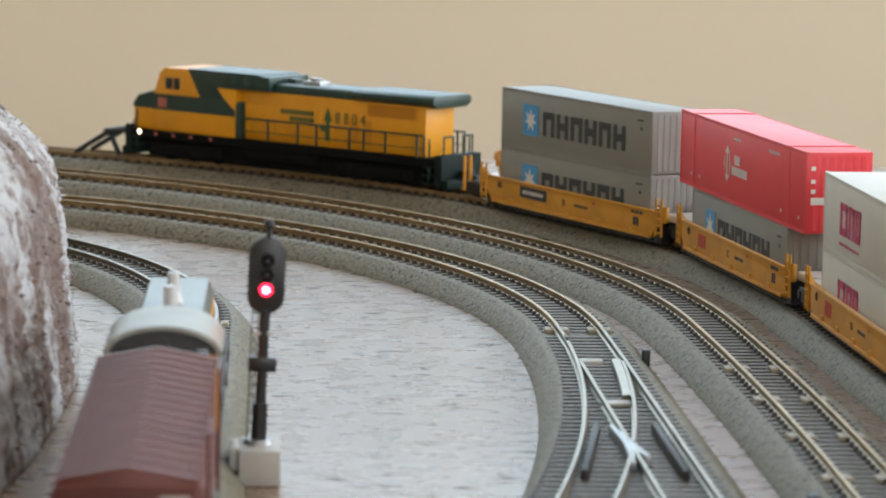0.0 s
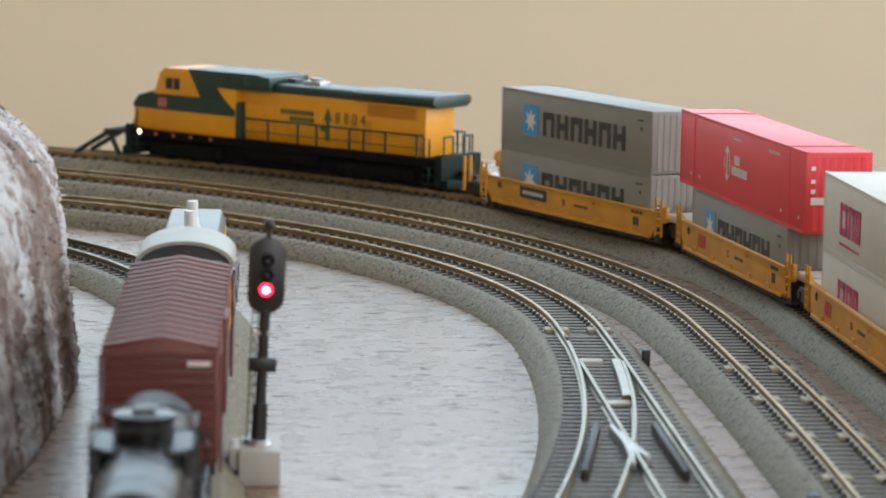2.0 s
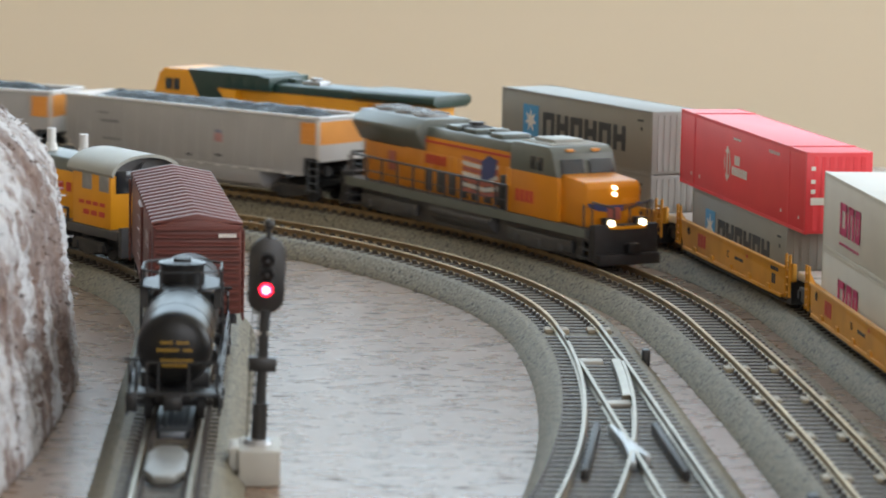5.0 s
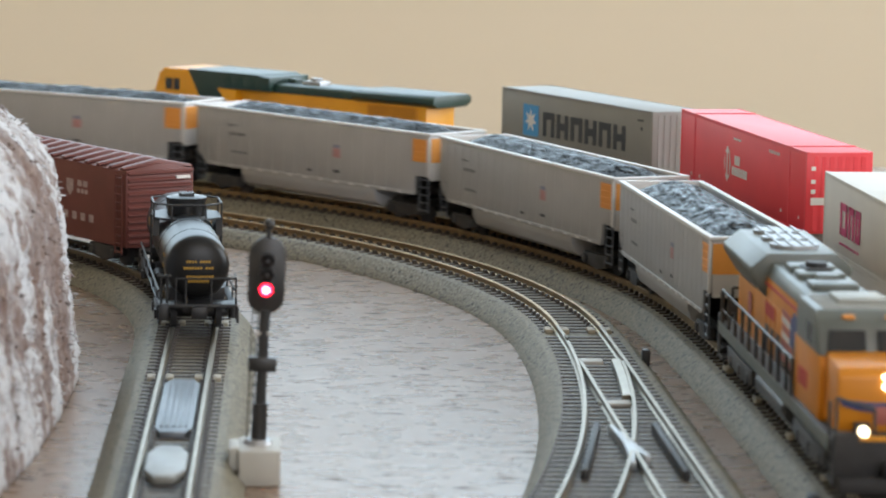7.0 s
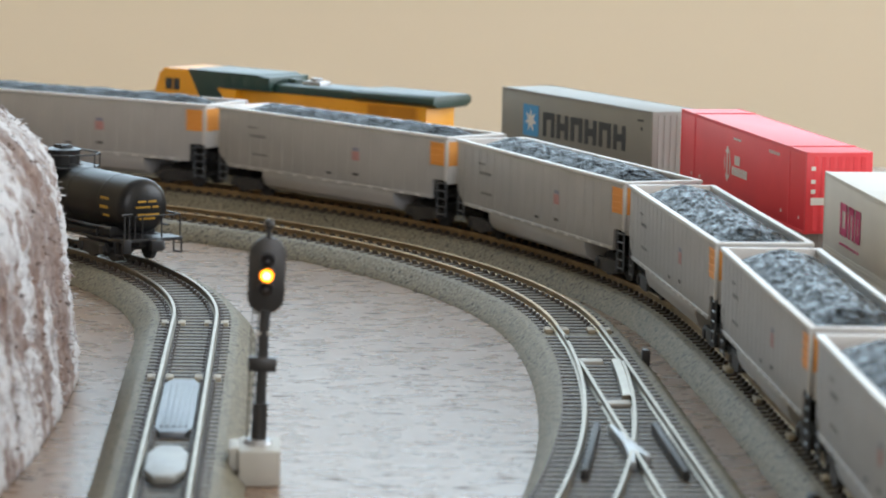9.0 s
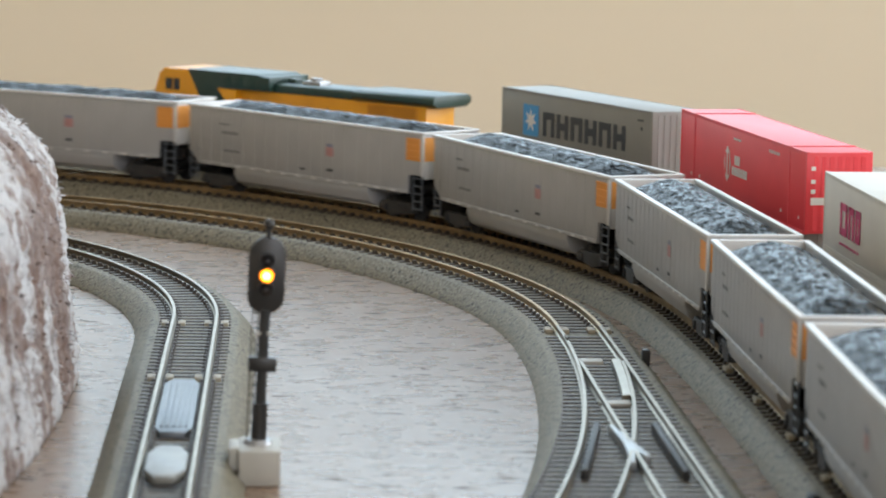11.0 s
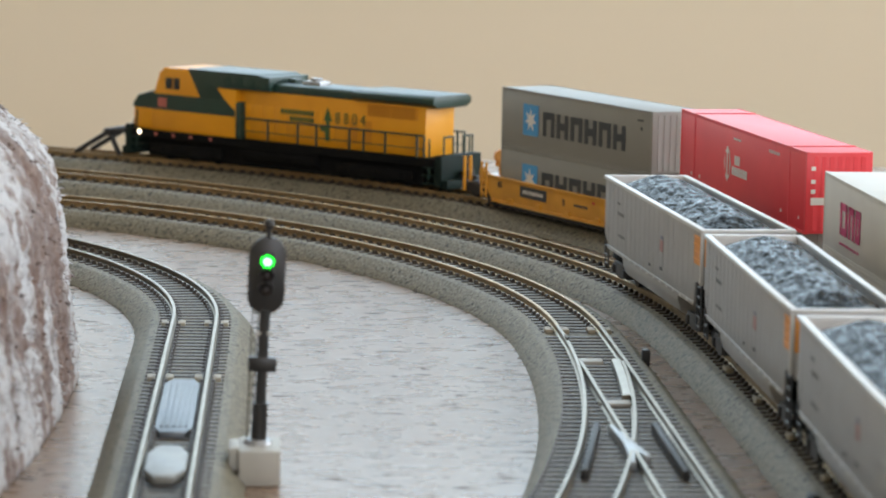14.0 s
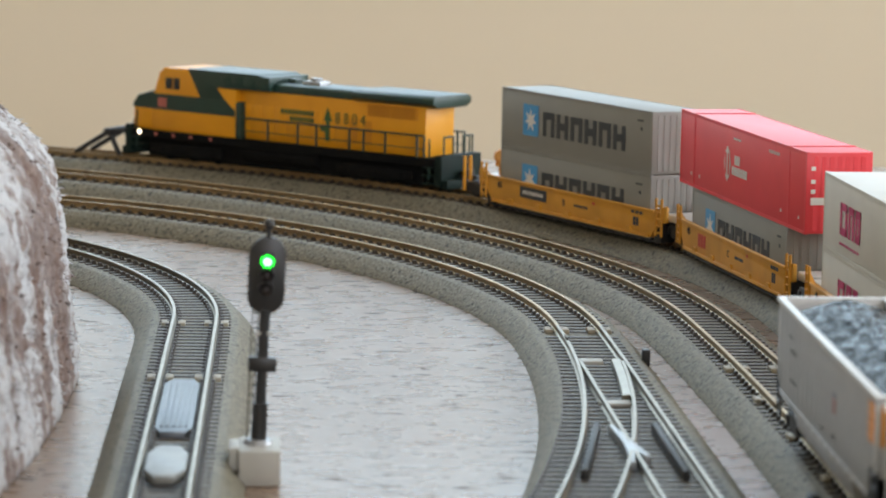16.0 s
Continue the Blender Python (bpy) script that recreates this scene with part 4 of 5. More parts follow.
        for s in (-1, 1):
            for k in range(7):
                bm = B()
                x = -24 + k * 6.4
                box(bm, x, x + 4.4, s * 6.45 - 0.12, s * 6.45 + 0.12, 9.2, 14.4, bevel=0.05)
                part("louvre_panel", bm, UNDER_GREY, t, "dark louvred panel")
            bm = B()
            box(bm, 20, 25.5, s * 7.4 - 0.9, s * 7.4 + 0.9, 9.0, 17.4, bevel=0.2)
            part("battery_box", bm, DARK, t)
    # walkways, handrails
    xs = [-62, -59, -46, -37, -31, -17, -9, 4, 16] if scheme == "green" else [-62, -53, -44, -35, -26, -17, -8, 1, 10, 19, 25]
    for s in (-1, 1):
        handrail(t, xs, s * 9.1, 8.8, 15.2, rail_mat)
        bm = B()
        cyl(bm, (63.5, s * 9.0, 3), (63.5, s * 9.0, 14.5), 0.28, 6)
        part("grab_rail", bm, rail_mat, t)
        bm = B()
        cyl(bm, (-64, s * 9.0, 3), (-64, s * 9.0, 14.5), 0.28, 6)
        part("grab_rail", bm, rail_mat, t)
        bm = B()
        cyl(bm, (-67.5, s * 6.4, 9), (-67.5, s * 6.4, 15), 0.3, 6)
        cyl(bm, (-67.5, s * 2.2, 9), (-67.5, s * 2.2, 15), 0.3, 6)
        rail_run(bm, [(-67.5, s * 6.4, 15), (-67.5, s * 2.2, 15)], 0.3)
        part("end_rail", bm, rail_mat, t)
        bm = B()
        bx = (16.6, 18.9) if scheme == "green" else (23.5, 26.0)
        box(bm, *bx, s * 6.2 - 2.4, s * 6.2 + 2.4, 8.8, 19.6, bevel=0.2)
        part("blower_housing", bm, top_mat if scheme == "green" else hood_mat, t)
        sill = B()
        box(sill, -65, 65, s * 9.4 - 0.08, s * 9.4 + 0.08, 6.7, 8.9)
        part("sill_stripe", sill, DEEP if scheme == "green" else GREY_UP, t)
    if scheme == "green":
        bm = B()
        ball(bm, (61.8, 9.0, 8.0), 0.85, 16)
        part("ditch_light", bm, HEAD_L, t, "lit warm white ditch light")
        for x in (38, 46, 54, 29):
            bm = B()
            box(bm, x - 0.6, x + 0.6, 9.3, 9.75, 7.4, 8.3, bevel=0.1)
            part("step_light", bm, INK_P, t, "small red step light")
    s = 1 if scheme == "green" else -1
    y = 6.62
    if scheme == "green":
        bars(t, INK_G, -13.5, 1.0, 17.4, 18.8, y, s, 9)
        bars(t, INK_G, -13.5, -3.0, 15.4, 16.8, y, s, 8)
        bm = B()
        prism(bm, [(-19.4, 20.4), (-17.6, 16.4), (-18.8, 16.4), (-18.8, 14.6), (-16.2, 14.8), (-16.2, 13.6), (-18.4, 13.2), (-18.6, 10.6), (-20.4, 10.6), (-20.2, 16.4), (-21.4, 16.4)], "y", y + 0.04, y + 0.1)
        part("tree_emblem", bm, INK_G, t, "green tree-shaped printed emblem")
        text_mark(t, "8 8 0 4", 4.6, INK_G, -29.0, 17.4, y, s, squeeze=1.0)
        bars(t, PANEL_Y, -56, -36, 19.2, 22.4, 6.5, s, 2, 0.04)
        for x in (-30, -36):
            mark(t, "access_panel", PANEL_Y, x - 2, x + 1, 11, 17.5, 6.56, s)
        mark(t, "logo_panel", INK_P, 50.0, 54.0, 16.0, 18.8, 8.75, s)
    else:
        for k in range(7):
            bm = B()
            z = 11.0 + k * 1.35
            prism(bm, [(16, z + 0.4), (9, z - 0.5), (-3, z), (-3, z + 1.0), (9, z + 0.6), (16, z + 1.5)], "y", -y - 0.1, -y - 0.04)
            part("flag_stripe", bm, INK_P if k % 2 == 0 else INK_W, t, "red stripe of a waving flag" if k % 2 == 0 else "white stripe of a waving flag")
        bm = B()
        prism(bm, [(7, 15.0), (10, 14.6), (14.5, 16.4), (15.5, 20.4), (11, 21.2), (7.5, 19.4)], "y", -y - 0.2, -y - 0.12)
        part("flag_panel", bm, INK_N, t, "dark blue flag panel")
        bm = B()
        box(bm, -60, 26, -y - 0.1, -y - 0.02, 21.6, 22.2)
        part("pin_stripe", bm, INK_R, t, "red pin stripe under the grey")
        bars(t, INK_R, 28.5, 38, 12.0, 15.0, 8.62, s, 4)
        mark(t, "logo_panel", INK_P, -45, -41, 12.5, 17.5, y, s)
        bars(t, INK_R, -24, -12, 16.2, 18.6, y, s, 5)
    return t


CNW = road_diesel("yellow and dark green model road diesel locomotive", YELLOW, GREEN, DEEP, GREEN, "green")
CNW.matrix_basis = LINE_D.car(444.5, 41) @ Matrix.Diagonal((0.895, 1, 1.0, 1))
UPD = road_diesel("yellow and grey model road diesel locomotive with lit headlights", YELLOW_O, GREY_UP, UNDER_GREY, UNDER_GREY, "grey")
UPD.scale = (0.915, 1, 1)


# ---------------------------------------------------------------- coal hoppers (leading end at -x)
def coal_heap(L2, w, z0):
    """A long mound of small sharp lumps, highest along the middle and falling short of both ends."""
    bm = B()
    nx, ny = 190, 36
    grid = []
    for i in range(nx + 1):
        row = []
        for j in range(ny + 1):
            u, v = i / nx * 2 - 1, j / ny * 2 - 1
            x, y = u * L2, v * w
            ends = min(1.0, max(0.0, (1 - abs(u)) * L2 / 11.0))
            z = z0 - 3.0 + 4.4 * (ends ** 0.7) * (1 - 0.75 * abs(v) ** 2.2) + 0.5 * noise.noise(Vector((x / 5, y / 5, 1)))
            lump = 0.0 if abs(u) == 1 or abs(v) == 1 else 1.0
            row.append(bm.verts.new((x + lump * random.uniform(-0.16, 0.16), y + lump * random.uniform(-0.16, 0.16), z + lump * random.uniform(-0.14, 0.14))))
        grid.append(row)
    for i in range(nx):
        for j in range(ny):
            a, b, c, d = grid[i][j], grid[i + 1][j], grid[i + 1][j + 1], grid[i][j + 1]
            bm.faces.new((a, b, c))
            bm.faces.new((a, c, d))
    return bm


def coal_hopper():
    t = thing("coal_hopper", "grey model coal gondola with an orange end panel, heaped with coal", "freight car", group="coal cars of the train")
    L2, w, zb, z1 = 48.5, 9.5, 7.4, 23.5
    for s in (-1, 1):
        bm = B()
        a, b = (w - 0.7, w) if s > 0 else (-w, -w + 0.7)
        prism(bm, [(-L2, z1), (L2, z1), (L2, 11.0), (L2 - 4.5, zb), (-L2 + 5.6, zb), (-L2 + 5.6, 12.4), (-L2, 12.4)], "y", a, b, bevel=0.1)
        part("side_wall", bm, HOPPER, t, "grey painted side wall")
        for i in range(19):
            x = -41.0 + i * 4.7
            bm = B()
            a, b = (w - 0.05, w + 0.06) if s > 0 else (-w - 0.06, -w + 0.05)
            box(bm, x - 0.28, x + 0.28, a, b, zb + 1.0, z1 - 0.8)
            part("side_rib", bm, HOPPER, t)
        # rim coloured paler than the wall to stand in for its sheen
        bm = B()
        a, b = (w - 0.9, w + 0.4) if s > 0 else (-w - 0.4, -w + 0.9)
        box(bm, -L2 - 0.3, L2 + 0.3, a, b, z1 - 0.6, z1 + 0.2, bevel=0.15)
        part("rim", bm, HOPPER_RIM, t, "top rim, pale from painted sheen")
        bm = B()
        a, b = (w - 0.02, w + 0.28) if s > 0 else (-w - 0.28, -w + 0.02)
        box(bm, -L2 + 5.6, L2 - 4.6, a, b, zb, zb + 0.8, bevel=0.08)
        part("sill_rail", bm, HOPPER, t)
        bars(t, HOPPER_RIM, -L2 + 8, L2 - 6, zb + 0.2, zb + 0.6, w + 0.24, s, 13, 0.7, "sill_dash")
        mark(t, "end_panel", ORANGE, -L2 + 0.9, -L2 + 6.4, z1 - 7.4, z1 - 1.5, w + 0.1, s, "orange painted panel")
        for k in range(4):
            bm = B()
            z = z1 - 6.4 + k * 1.5
            box(bm, -L2 + 0.9, -L2 + 6.2, s * (w + 0.3) - 0.1, s * (w + 0.3) + 0.1, z, z + 0.16)
            part("grab_iron", bm, ORANGE, t)
        bm = B()
        box(bm, -L2 - 0.2, -L2 + 0.75, s * w - 0.25, s * w + 0.25, 12.2, z1 - 0.6, bevel=0.08)
        part("corner_post", bm, HOPPER_RIM, t, "pale corner post")
        mark(t, "logo_mark", PALE_R, -13.2, -10.2, 14.2, 16.6, w + 0.1, s, "faded red shield mark")
        mark(t, "logo_mark", PALE_N, -13.0, -10.4, 16.7, 17.6, w + 0.1, s)
        bars(t, FADED, 27, 34, 16.4, 17.2, w + 0.1, s, 5)
        bars(t, FADED, 31, 35, 18.8, 19.3, w + 0.1, s, 3)
        bars(t, FADED, 26, 33, 11.5, 12.2, w + 0.1, s, 4)
        mark(t, "printed_bar", UNDER_GREY, -13.0, -10.6, 10.2, 10.9, w + 0.1, s)
        mark(t, "printed_bar", UNDER_GREY, -1.6, 0.4, 9.6, 10.2, w + 0.1, s)
    for e in (-1, 1):
        bm = B()
        box(bm, min(e * L2, e * (L2 - 0.8)), max(e * L2, e * (L2 - 0.8)), -w + 0.7, w - 0.7, 11.4, z1, bevel=0.1)
        part("end_wall", bm, HOPPER_RIM, t)
        bm = B()
        prism(bm, [(e * (L2 - 1), 12.6), (e * (L2 - 9), 12.6), (e * (L2 - 9), 6.2)], "y", -w + 1.2, w - 1.2)
        part("slope_sheet", bm, DEEP, t, "dark sloping end sheet")
        # end rims carry the same painted sheen
        bm = B()
        box(bm, e * L2 - 0.7, e * L2 + 0.7, -w - 0.3, w + 0.3, z1 - 0.6, z1 + 0.2, bevel=0.15)
        part("rim", bm, HOPPER_RIM, t)
        for s in (-1, 1):
            bm = B()
            for dx in (0.4, 3.8):
                cyl(bm, (e * (L2 - dx), s * (w - 0.2), 3.0), (e * (L2 - dx), s * (w - 0.2), 12.6), 0.25, 6)
            for k in range(5):
                cyl(bm, (e * (L2 - 0.4), s * (w - 0.2), 3.6 + k * 2.0), (e * (L2 - 3.8), s * (w - 0.2), 3.6 + k * 2.0), 0.22, 6)
            part("ladder", bm, PLATE, t, "grey end ladder")
        bm = B()
        box(bm, min(e * 36, e * (L2 - 0.4)), max(e * 36, e * (L2 - 0.4)), -7.5, 7.5, 4.6, 6.4, bevel=0.2)
        part("end_platform", bm, DEEP, t, "dark end platform")
        bm = B()
        cyl(bm, (e * (L2 - 6.5), 3.0, 8.4), (e * (L2 - 2.0), 3.0, 8.4), 1.5, 12)
        cyl(bm, (e * (L2 - 6.5), -4.0, 8.0), (e * (L2 - 2.5), -4.0, 8.0), 1.1, 12)
        part("brake_cylinder", bm, DARK, t)
        coupler(t, e * (L2 - 1), e)
        bogie(t, e * 37.5, (-5.4, 5.4))
    for s in (-1, 1):
        bm = B()
        prism(bm, [(s * 0.6, 2.3), (s * 6.0, 2.3), (s * 8.4, 3.6), (s * 9.3, 6.0), (s * 9.3, 7.6), (s * 0.6, 7.6)], "x", -27, 29, bevel=0.4)
        part("tub", bm, HOPPER, t, "rounded grey tub bottom")
    bm = B()
    box(bm, -L2 - 0.12, -L2 - 0.02, -w + 0.5, w - 0.5, z1 - 7.4, z1 - 1.2)
    part("end_panel", bm, ORANGE, t, "orange painted panel")
    load = part("coal_load", coal_heap(L2 - 1.0, w - 0.8, z1), COAL, t, "heap of black glinting coal")
    for f in load.data.polygons:
        f.use_smooth = False
    return t


HOPPERS = [coal_hopper()]
for i in range(7):
    HOPPERS.append(copy_thing(HOPPERS[0], Matrix()))


# ---------------------------------------------------------------- inner train (seen end at -x)
def build_boxcar():
    t = thing("boxcar", "oxide red model boxcar with ribbed ends and roof", "freight car")
    L2, w, z0, z1 = 46.0, 8.9, 5.0, 22.8
    bm = B()
    prism(bm, [(-w, z0), (w, z0), (w, z1), (0, z1 + 1.5), (-w, z1)], "x", -L2, L2, bevel=0.2)
    part("body", bm, BOX_RED, t)
    for i in range(17):
        x = -L2 + 1.6 + i * (2 * L2 - 3.2) / 16
        bm = B()
        prism(bm, [(-w - 0.35, z1 - 0.1), (-w - 0.35, z1 + 0.8), (0, z1 + 2.5), (w + 0.35, z1 + 0.8), (w + 0.35, z1 - 0.1), (0, z1 + 1.4)], "x", x - 1.0, x + 1.0, bevel=0.4)
        part("roof_rib", bm, BOX_RED, t)
    for e in (-1, 1):
        for i in range(11):
            z = z0 + 1.2 + i * 1.6
            bm = B()
            a = e * L2
            prism(bm, [(a, z - 0.5), (a + e * 0.55, z - 0.2), (a + e * 0.55, z + 0.2), (a, z + 0.5)], "y", -w + 0.5, w - 0.5)
            part("end_rib", bm, BOX_RED, t)
        bm = B()
        box(bm, e * L2 - 0.3, e * L2 + 0.6, -w - 0.1, w + 0.1, z1 - 0.6, z1 + 0.1, bevel=0.1)
        part("end_cap", bm, BOX_RED, t)
        bm = B()
        box(bm, min(e * L2, e * (L2 + 0.75)), max(e * L2, e * (L2 + 0.75)), -7.8, -4.2, z1 - 2.2, z1 - 1.5)
        part("printed_bar", bm, INK_W, t)
        coupler(t, e * (L2 - 1), e)
        bogie(t, e * 34, (-5, 5))
        for s in (-1, 1):
            bm = B()
            for dx in (1.0, 4.0):
                cyl(bm, (e * (L2 - dx), s * (w + 0.5), z0 - 1.5), (e * (L2 - dx), s * (w + 0.5), z1 - 1), 0.22, 6)
            for k in range(10):
                cyl(bm, (e * (L2 - 1), s * (w + 0.5), z0 - 1 + k * 1.9), (e * (L2 - 4), s * (w + 0.5), z0 - 1 + k * 1.9), 0.2, 6)
            part("ladder", bm, BOX_RED, t)
    for s in (-1, 1):
        bm = B()
        a, b = (w, w + 0.5) if s > 0 else (-w - 0.5, -w)
        box(bm, -6, 6, a, b, z0 + 0.6, z1 - 1.0, bevel=0.12)
        d = part("door", bm, BOX_RED, t)
        bm = B()
        for k in range(6):
            box(bm, -5.6, 5.6, s * (w + 0.55) - 0.12, s * (w + 0.55) + 0.12, z0 + 2.2 + k * 2.8, z0 + 2.6 + k * 2.8)
        part("door_rib", bm, BOX_RED, d)
        bm = B()
        prism(bm, [(-21.5, 18.6), (-18.2, 18.6), (-18.2, 16.2), (-19.8, 14.6), (-21.5, 16.2)], "y", s * w - 0.05, s * w + 0.08)
        part("logo_shield", bm, INK_F, t, "pale shield-shaped mark")
        bars(t, INK_F, -28.5, -23, 17.2, 18.6, w + 0.02, s, 2)
        bars(t, INK_F, -28.5, -23, 15.6, 16.6, w + 0.02, s, 3)
        bars(t, INK_F, -32, -12, 9.2, 11.0, w + 0.02, s, 5, 0.5)
    return t


def build_tank_car():
    t = thing("tank_car", "glossy black model tank car with a dome and yellow lettering", "freight car")
    R, zc, L2, E = 6.6, 13.2, 38.3, 42.6
    bm = B()
    prof = [(0.0, L2 + 1.3), (2.6, L2 + 1.2), (4.6, L2 + 0.8), (5.7, L2 + 0.3), (6.3, L2 - 0.4), (R, L2 - 1.6)]
    rows = [(-x, r) for r, x in prof] + [(x, r) for r, x in prof[::-1]]
    n = 40
    rings = []
    for x, r in rows:
        rings.append([bm.verts.new((x, max(r, 0.01) * math.cos(2 * math.pi * i / n), zc + max(r, 0.01) * math.sin(2 * math.pi * i / n))) for i in range(n)])
    for a, b in zip(rings[:-1], rings[1:]):
        for i in range(n):
            bm.faces.new((a[i], a[(i + 1) % n], b[(i + 1) % n], b[i]))
    bm.faces.new(rings[0])
    bm.faces.new(rings[-1])
    tank = part("tank", bm, TANK_BLACK, t)
    for x in (-28, -13, 13, 28):
        bm = B()
        prism(bm, [((R + 0.08) * math.cos(2 * math.pi * i / 40), zc + (R + 0.08) * math.sin(2 * math.pi * i / 40)) for i in range(40)], "x", x - 0.25, x + 0.25)
        part("band", bm, TANK_BLACK, tank)
    bm = B()
    cyl(bm, (0, 0, zc + 4), (0, 0, zc + 9.4), 4.1, 28)
    cyl(bm, (0, 0, zc + 9.4), (0, 0, zc + 9.9), 4.4, 28)
    cyl(bm, (0, 0, zc + 9.9), (0, 0, zc + 10.2), 4.2, 28, 3.2)
    dome = part("dome", bm, TANK_BLACK, t)
    bm = B()
    box(bm, -2.0, 2.0, -1.6, 1.6, zc + 10.1, zc + 10.6, bevel=0.1)
    for k in range(5):
        box(bm, -1.9, 1.9, -1.5 + k * 0.66, -1.15 + k * 0.66, zc + 10.6, zc + 10.9)
    part("hatch", bm, BLACK, dome, "slatted dome hatch")
    # eight-sided platform round the dome: flat along the sides, sloping down to the tank's flanks at the ends
    ring = [(-9.0, -3.6), (-5.2, -7.2), (5.2, -7.2), (9.0, -3.6), (9.0, 3.6), (5.2, 7.2), (-5.2, 7.2), (-9.0, 3.6)]
    zs = zc + 5.7
    for (x0, y0), (x1, y1) in zip(ring, ring[1:] + ring[:1]):
        bm = B()
        vs = []
        for z in (zs, zs + 0.45):
            for x, y in ((x0, y0), (x1, y1), (x1 * 0.56, y1 * 0.56), (x0 * 0.56, y0 * 0.56)):
                vs.append(bm.verts.new((x, y, z)))
        for f in ((0, 1, 2, 3), (7, 6, 5, 4), (0, 4, 5, 1), (1, 5, 6, 2), (2, 6, 7, 3), (3, 7, 4, 0)):
            bm.faces.new([vs[i] for i in f])
        part("platform_plate", bm, BLACK, t, "black dome platform plate")
    for (x0, y0), (x1, y1) in zip(ring, ring[1:] + ring[:1]):
        bm = B()
        rail_run(bm, [(x0, y0, zs), (x0, y0, zs + 3.4), (x1, y1, zs + 3.4)], 0.21)
        part("dome_rail", bm, BLACK, t, "thin black rail on the dome platform")
    for s in (-1, 1):
        bm = B()
        box(bm, -6.0, 6.0, s * 6.7 - 0.7, s * 6.7 + 0.7, zc + 2.2, zc + 5.7, top=(1.5, 0.0))
        part("platform_bracket", bm, BLACK, t)
        bm = B()
        for x in (-1.2, 1.2):
            cyl(bm, (x, s * 7.5, 5.0), (x, s * 7.5, zc + 6.0), 0.22, 6)
        for k in range(8):
            cyl(bm, (-1.2, s * 7.5, 6.0 + k * 1.7), (1.2, s * 7.5, 6.0 + k * 1.7), 0.18, 6)
        part("ladder", bm, BLACK, t)
    bm = B()
    box(bm, -E + 1, E - 1, -3.2, 3.2, 4.4, 6.0, bevel=0.2)
    for e in (-1, 1):
        box(bm, min(e * 28, e * 33), max(e * 28, e * 33), -6, 6, 5.5, 8.2, bevel=0.2)
    part("underframe", bm, BLACK, t)
    for e in (-1, 1):
        bm = B()
        box(bm, min(e * (E - 6), e * E), max(e * (E - 6), e * E), -8.0, 8.0, 5.4, 6.2, bevel=0.15)
        part("end_deck", bm, BLACK, t, "black end deck")
        bm = B()
        for y in (-7.6, -2.6, 2.6, 4.6):
            cyl(bm, (e * (E - 0.6), y, 6), (e * (E - 0.6), y, 11.4), 0.22, 6)
        rail_run(bm, [(e * (E - 7), -7.8, 11.4), (e * (E - 0.6), -7.6, 11.4), (e * (E - 0.6), 4.6, 11.4)], 0.22)
        part("end_rail", bm, BLACK, t)
        bm = B()
        for y in (6.4, 7.6):
            cyl(bm, (e * (E - 0.2), y * -e, 3.4), (e * (E - 0.2), y * -e, 12.0), 0.24, 8)
        cyl(bm, (e * (E - 0.2), 5.6 * -e, 12.0), (e * (E - 0.2), 8.4 * -e, 12.0), 0.3, 8)
        box(bm, min(e * (E - 0.9), e * (E + 0.5)), max(e * (E - 0.9), e * (E + 0.5)), -e * 7.1 - 1.0, -e * 7.1 + 1.0, 3.0, 6.4, bevel=0.2)
        part("brake_stand", bm, BLACK, t, "black brake stand with a cross handle")
        for s in (-1, 1):
            bm = B()
            rail_run(bm, [(e * (E - 0.6), s * 8.0, 5.6), (e * (E - 0.6), s * 8.0, 2.4), (e * (E - 4.0), s * 8.0, 2.4), (e * (E - 4.0), s * 8.0, 5.6)], 0.24)
            part("step", bm, BLACK, t)
        coupler(t, e * (E - 2), e)
        bogie(t, e * 28, (-5, 5), BLACK)
    for s in (-1, 1):
        bm = B()
        rail_run(bm, [(-E + 6, s * 7.8, 8.2), (E - 6, s * 7.8, 8.2)], 0.25)
        for x in (-30, -15, 0, 15, 30):
            cyl(bm, (x, s * 7.8, 5.6), (x, s * 7.8, 8.2), 0.2, 6)
        part("side_rail", bm, BLACK, t)
        bm = B()
        box(bm, -E + 5, E - 5, s * 7.4 - 0.7, s * 7.4 + 0.7, 5.2, 5.8, bevel=0.1)
        part("running_board", bm, BLACK, t)
        bm = B()
        cyl(bm, (8, s * 5.0, 4.0), (16, s * 5.0, 4.0), 1.5, 14)
        part("brake_tank", bm, BLACK, t)
    # yellow marks on the tank's near end and sides
    for z, y0, y1, n, skip in ((14.5, -2.5, 2.5, 9, 4), (13.2, -3.1, 3.1, 11, 3), (11.4, -3.2, 3.2, 10, 9), (10.5, -2.2, 2.2, 8, 9)):
        for i in range(n):
            if i == skip:
                continue
            a, b = y0 + (y1 - y0) * i / n, y0 + (y1 - y0) * (i + 0.7) / n
            bm = B()
            box(bm, -L2 - 1.4, -L2 - 0.9, a, b, z - 0.24, z + 0.24)
            part("printed_bar", bm, INK_Y, t)
    for s in (-1, 1):
        bars(t, INK_Y, -33, -29, 14.4, 15.1, R - 0.2, s, 5)
        bars(t, INK_Y, -33, -29, 12.4, 13.1, R - 0.02, s, 4)
        bars(t, INK_Y, -33, -30, 10.6, 11.2, R - 0.42, s, 3)
        bars(t, INK_Y, 16, 29, 13.6, 15.2, R - 0.1, s, 6)
    return t


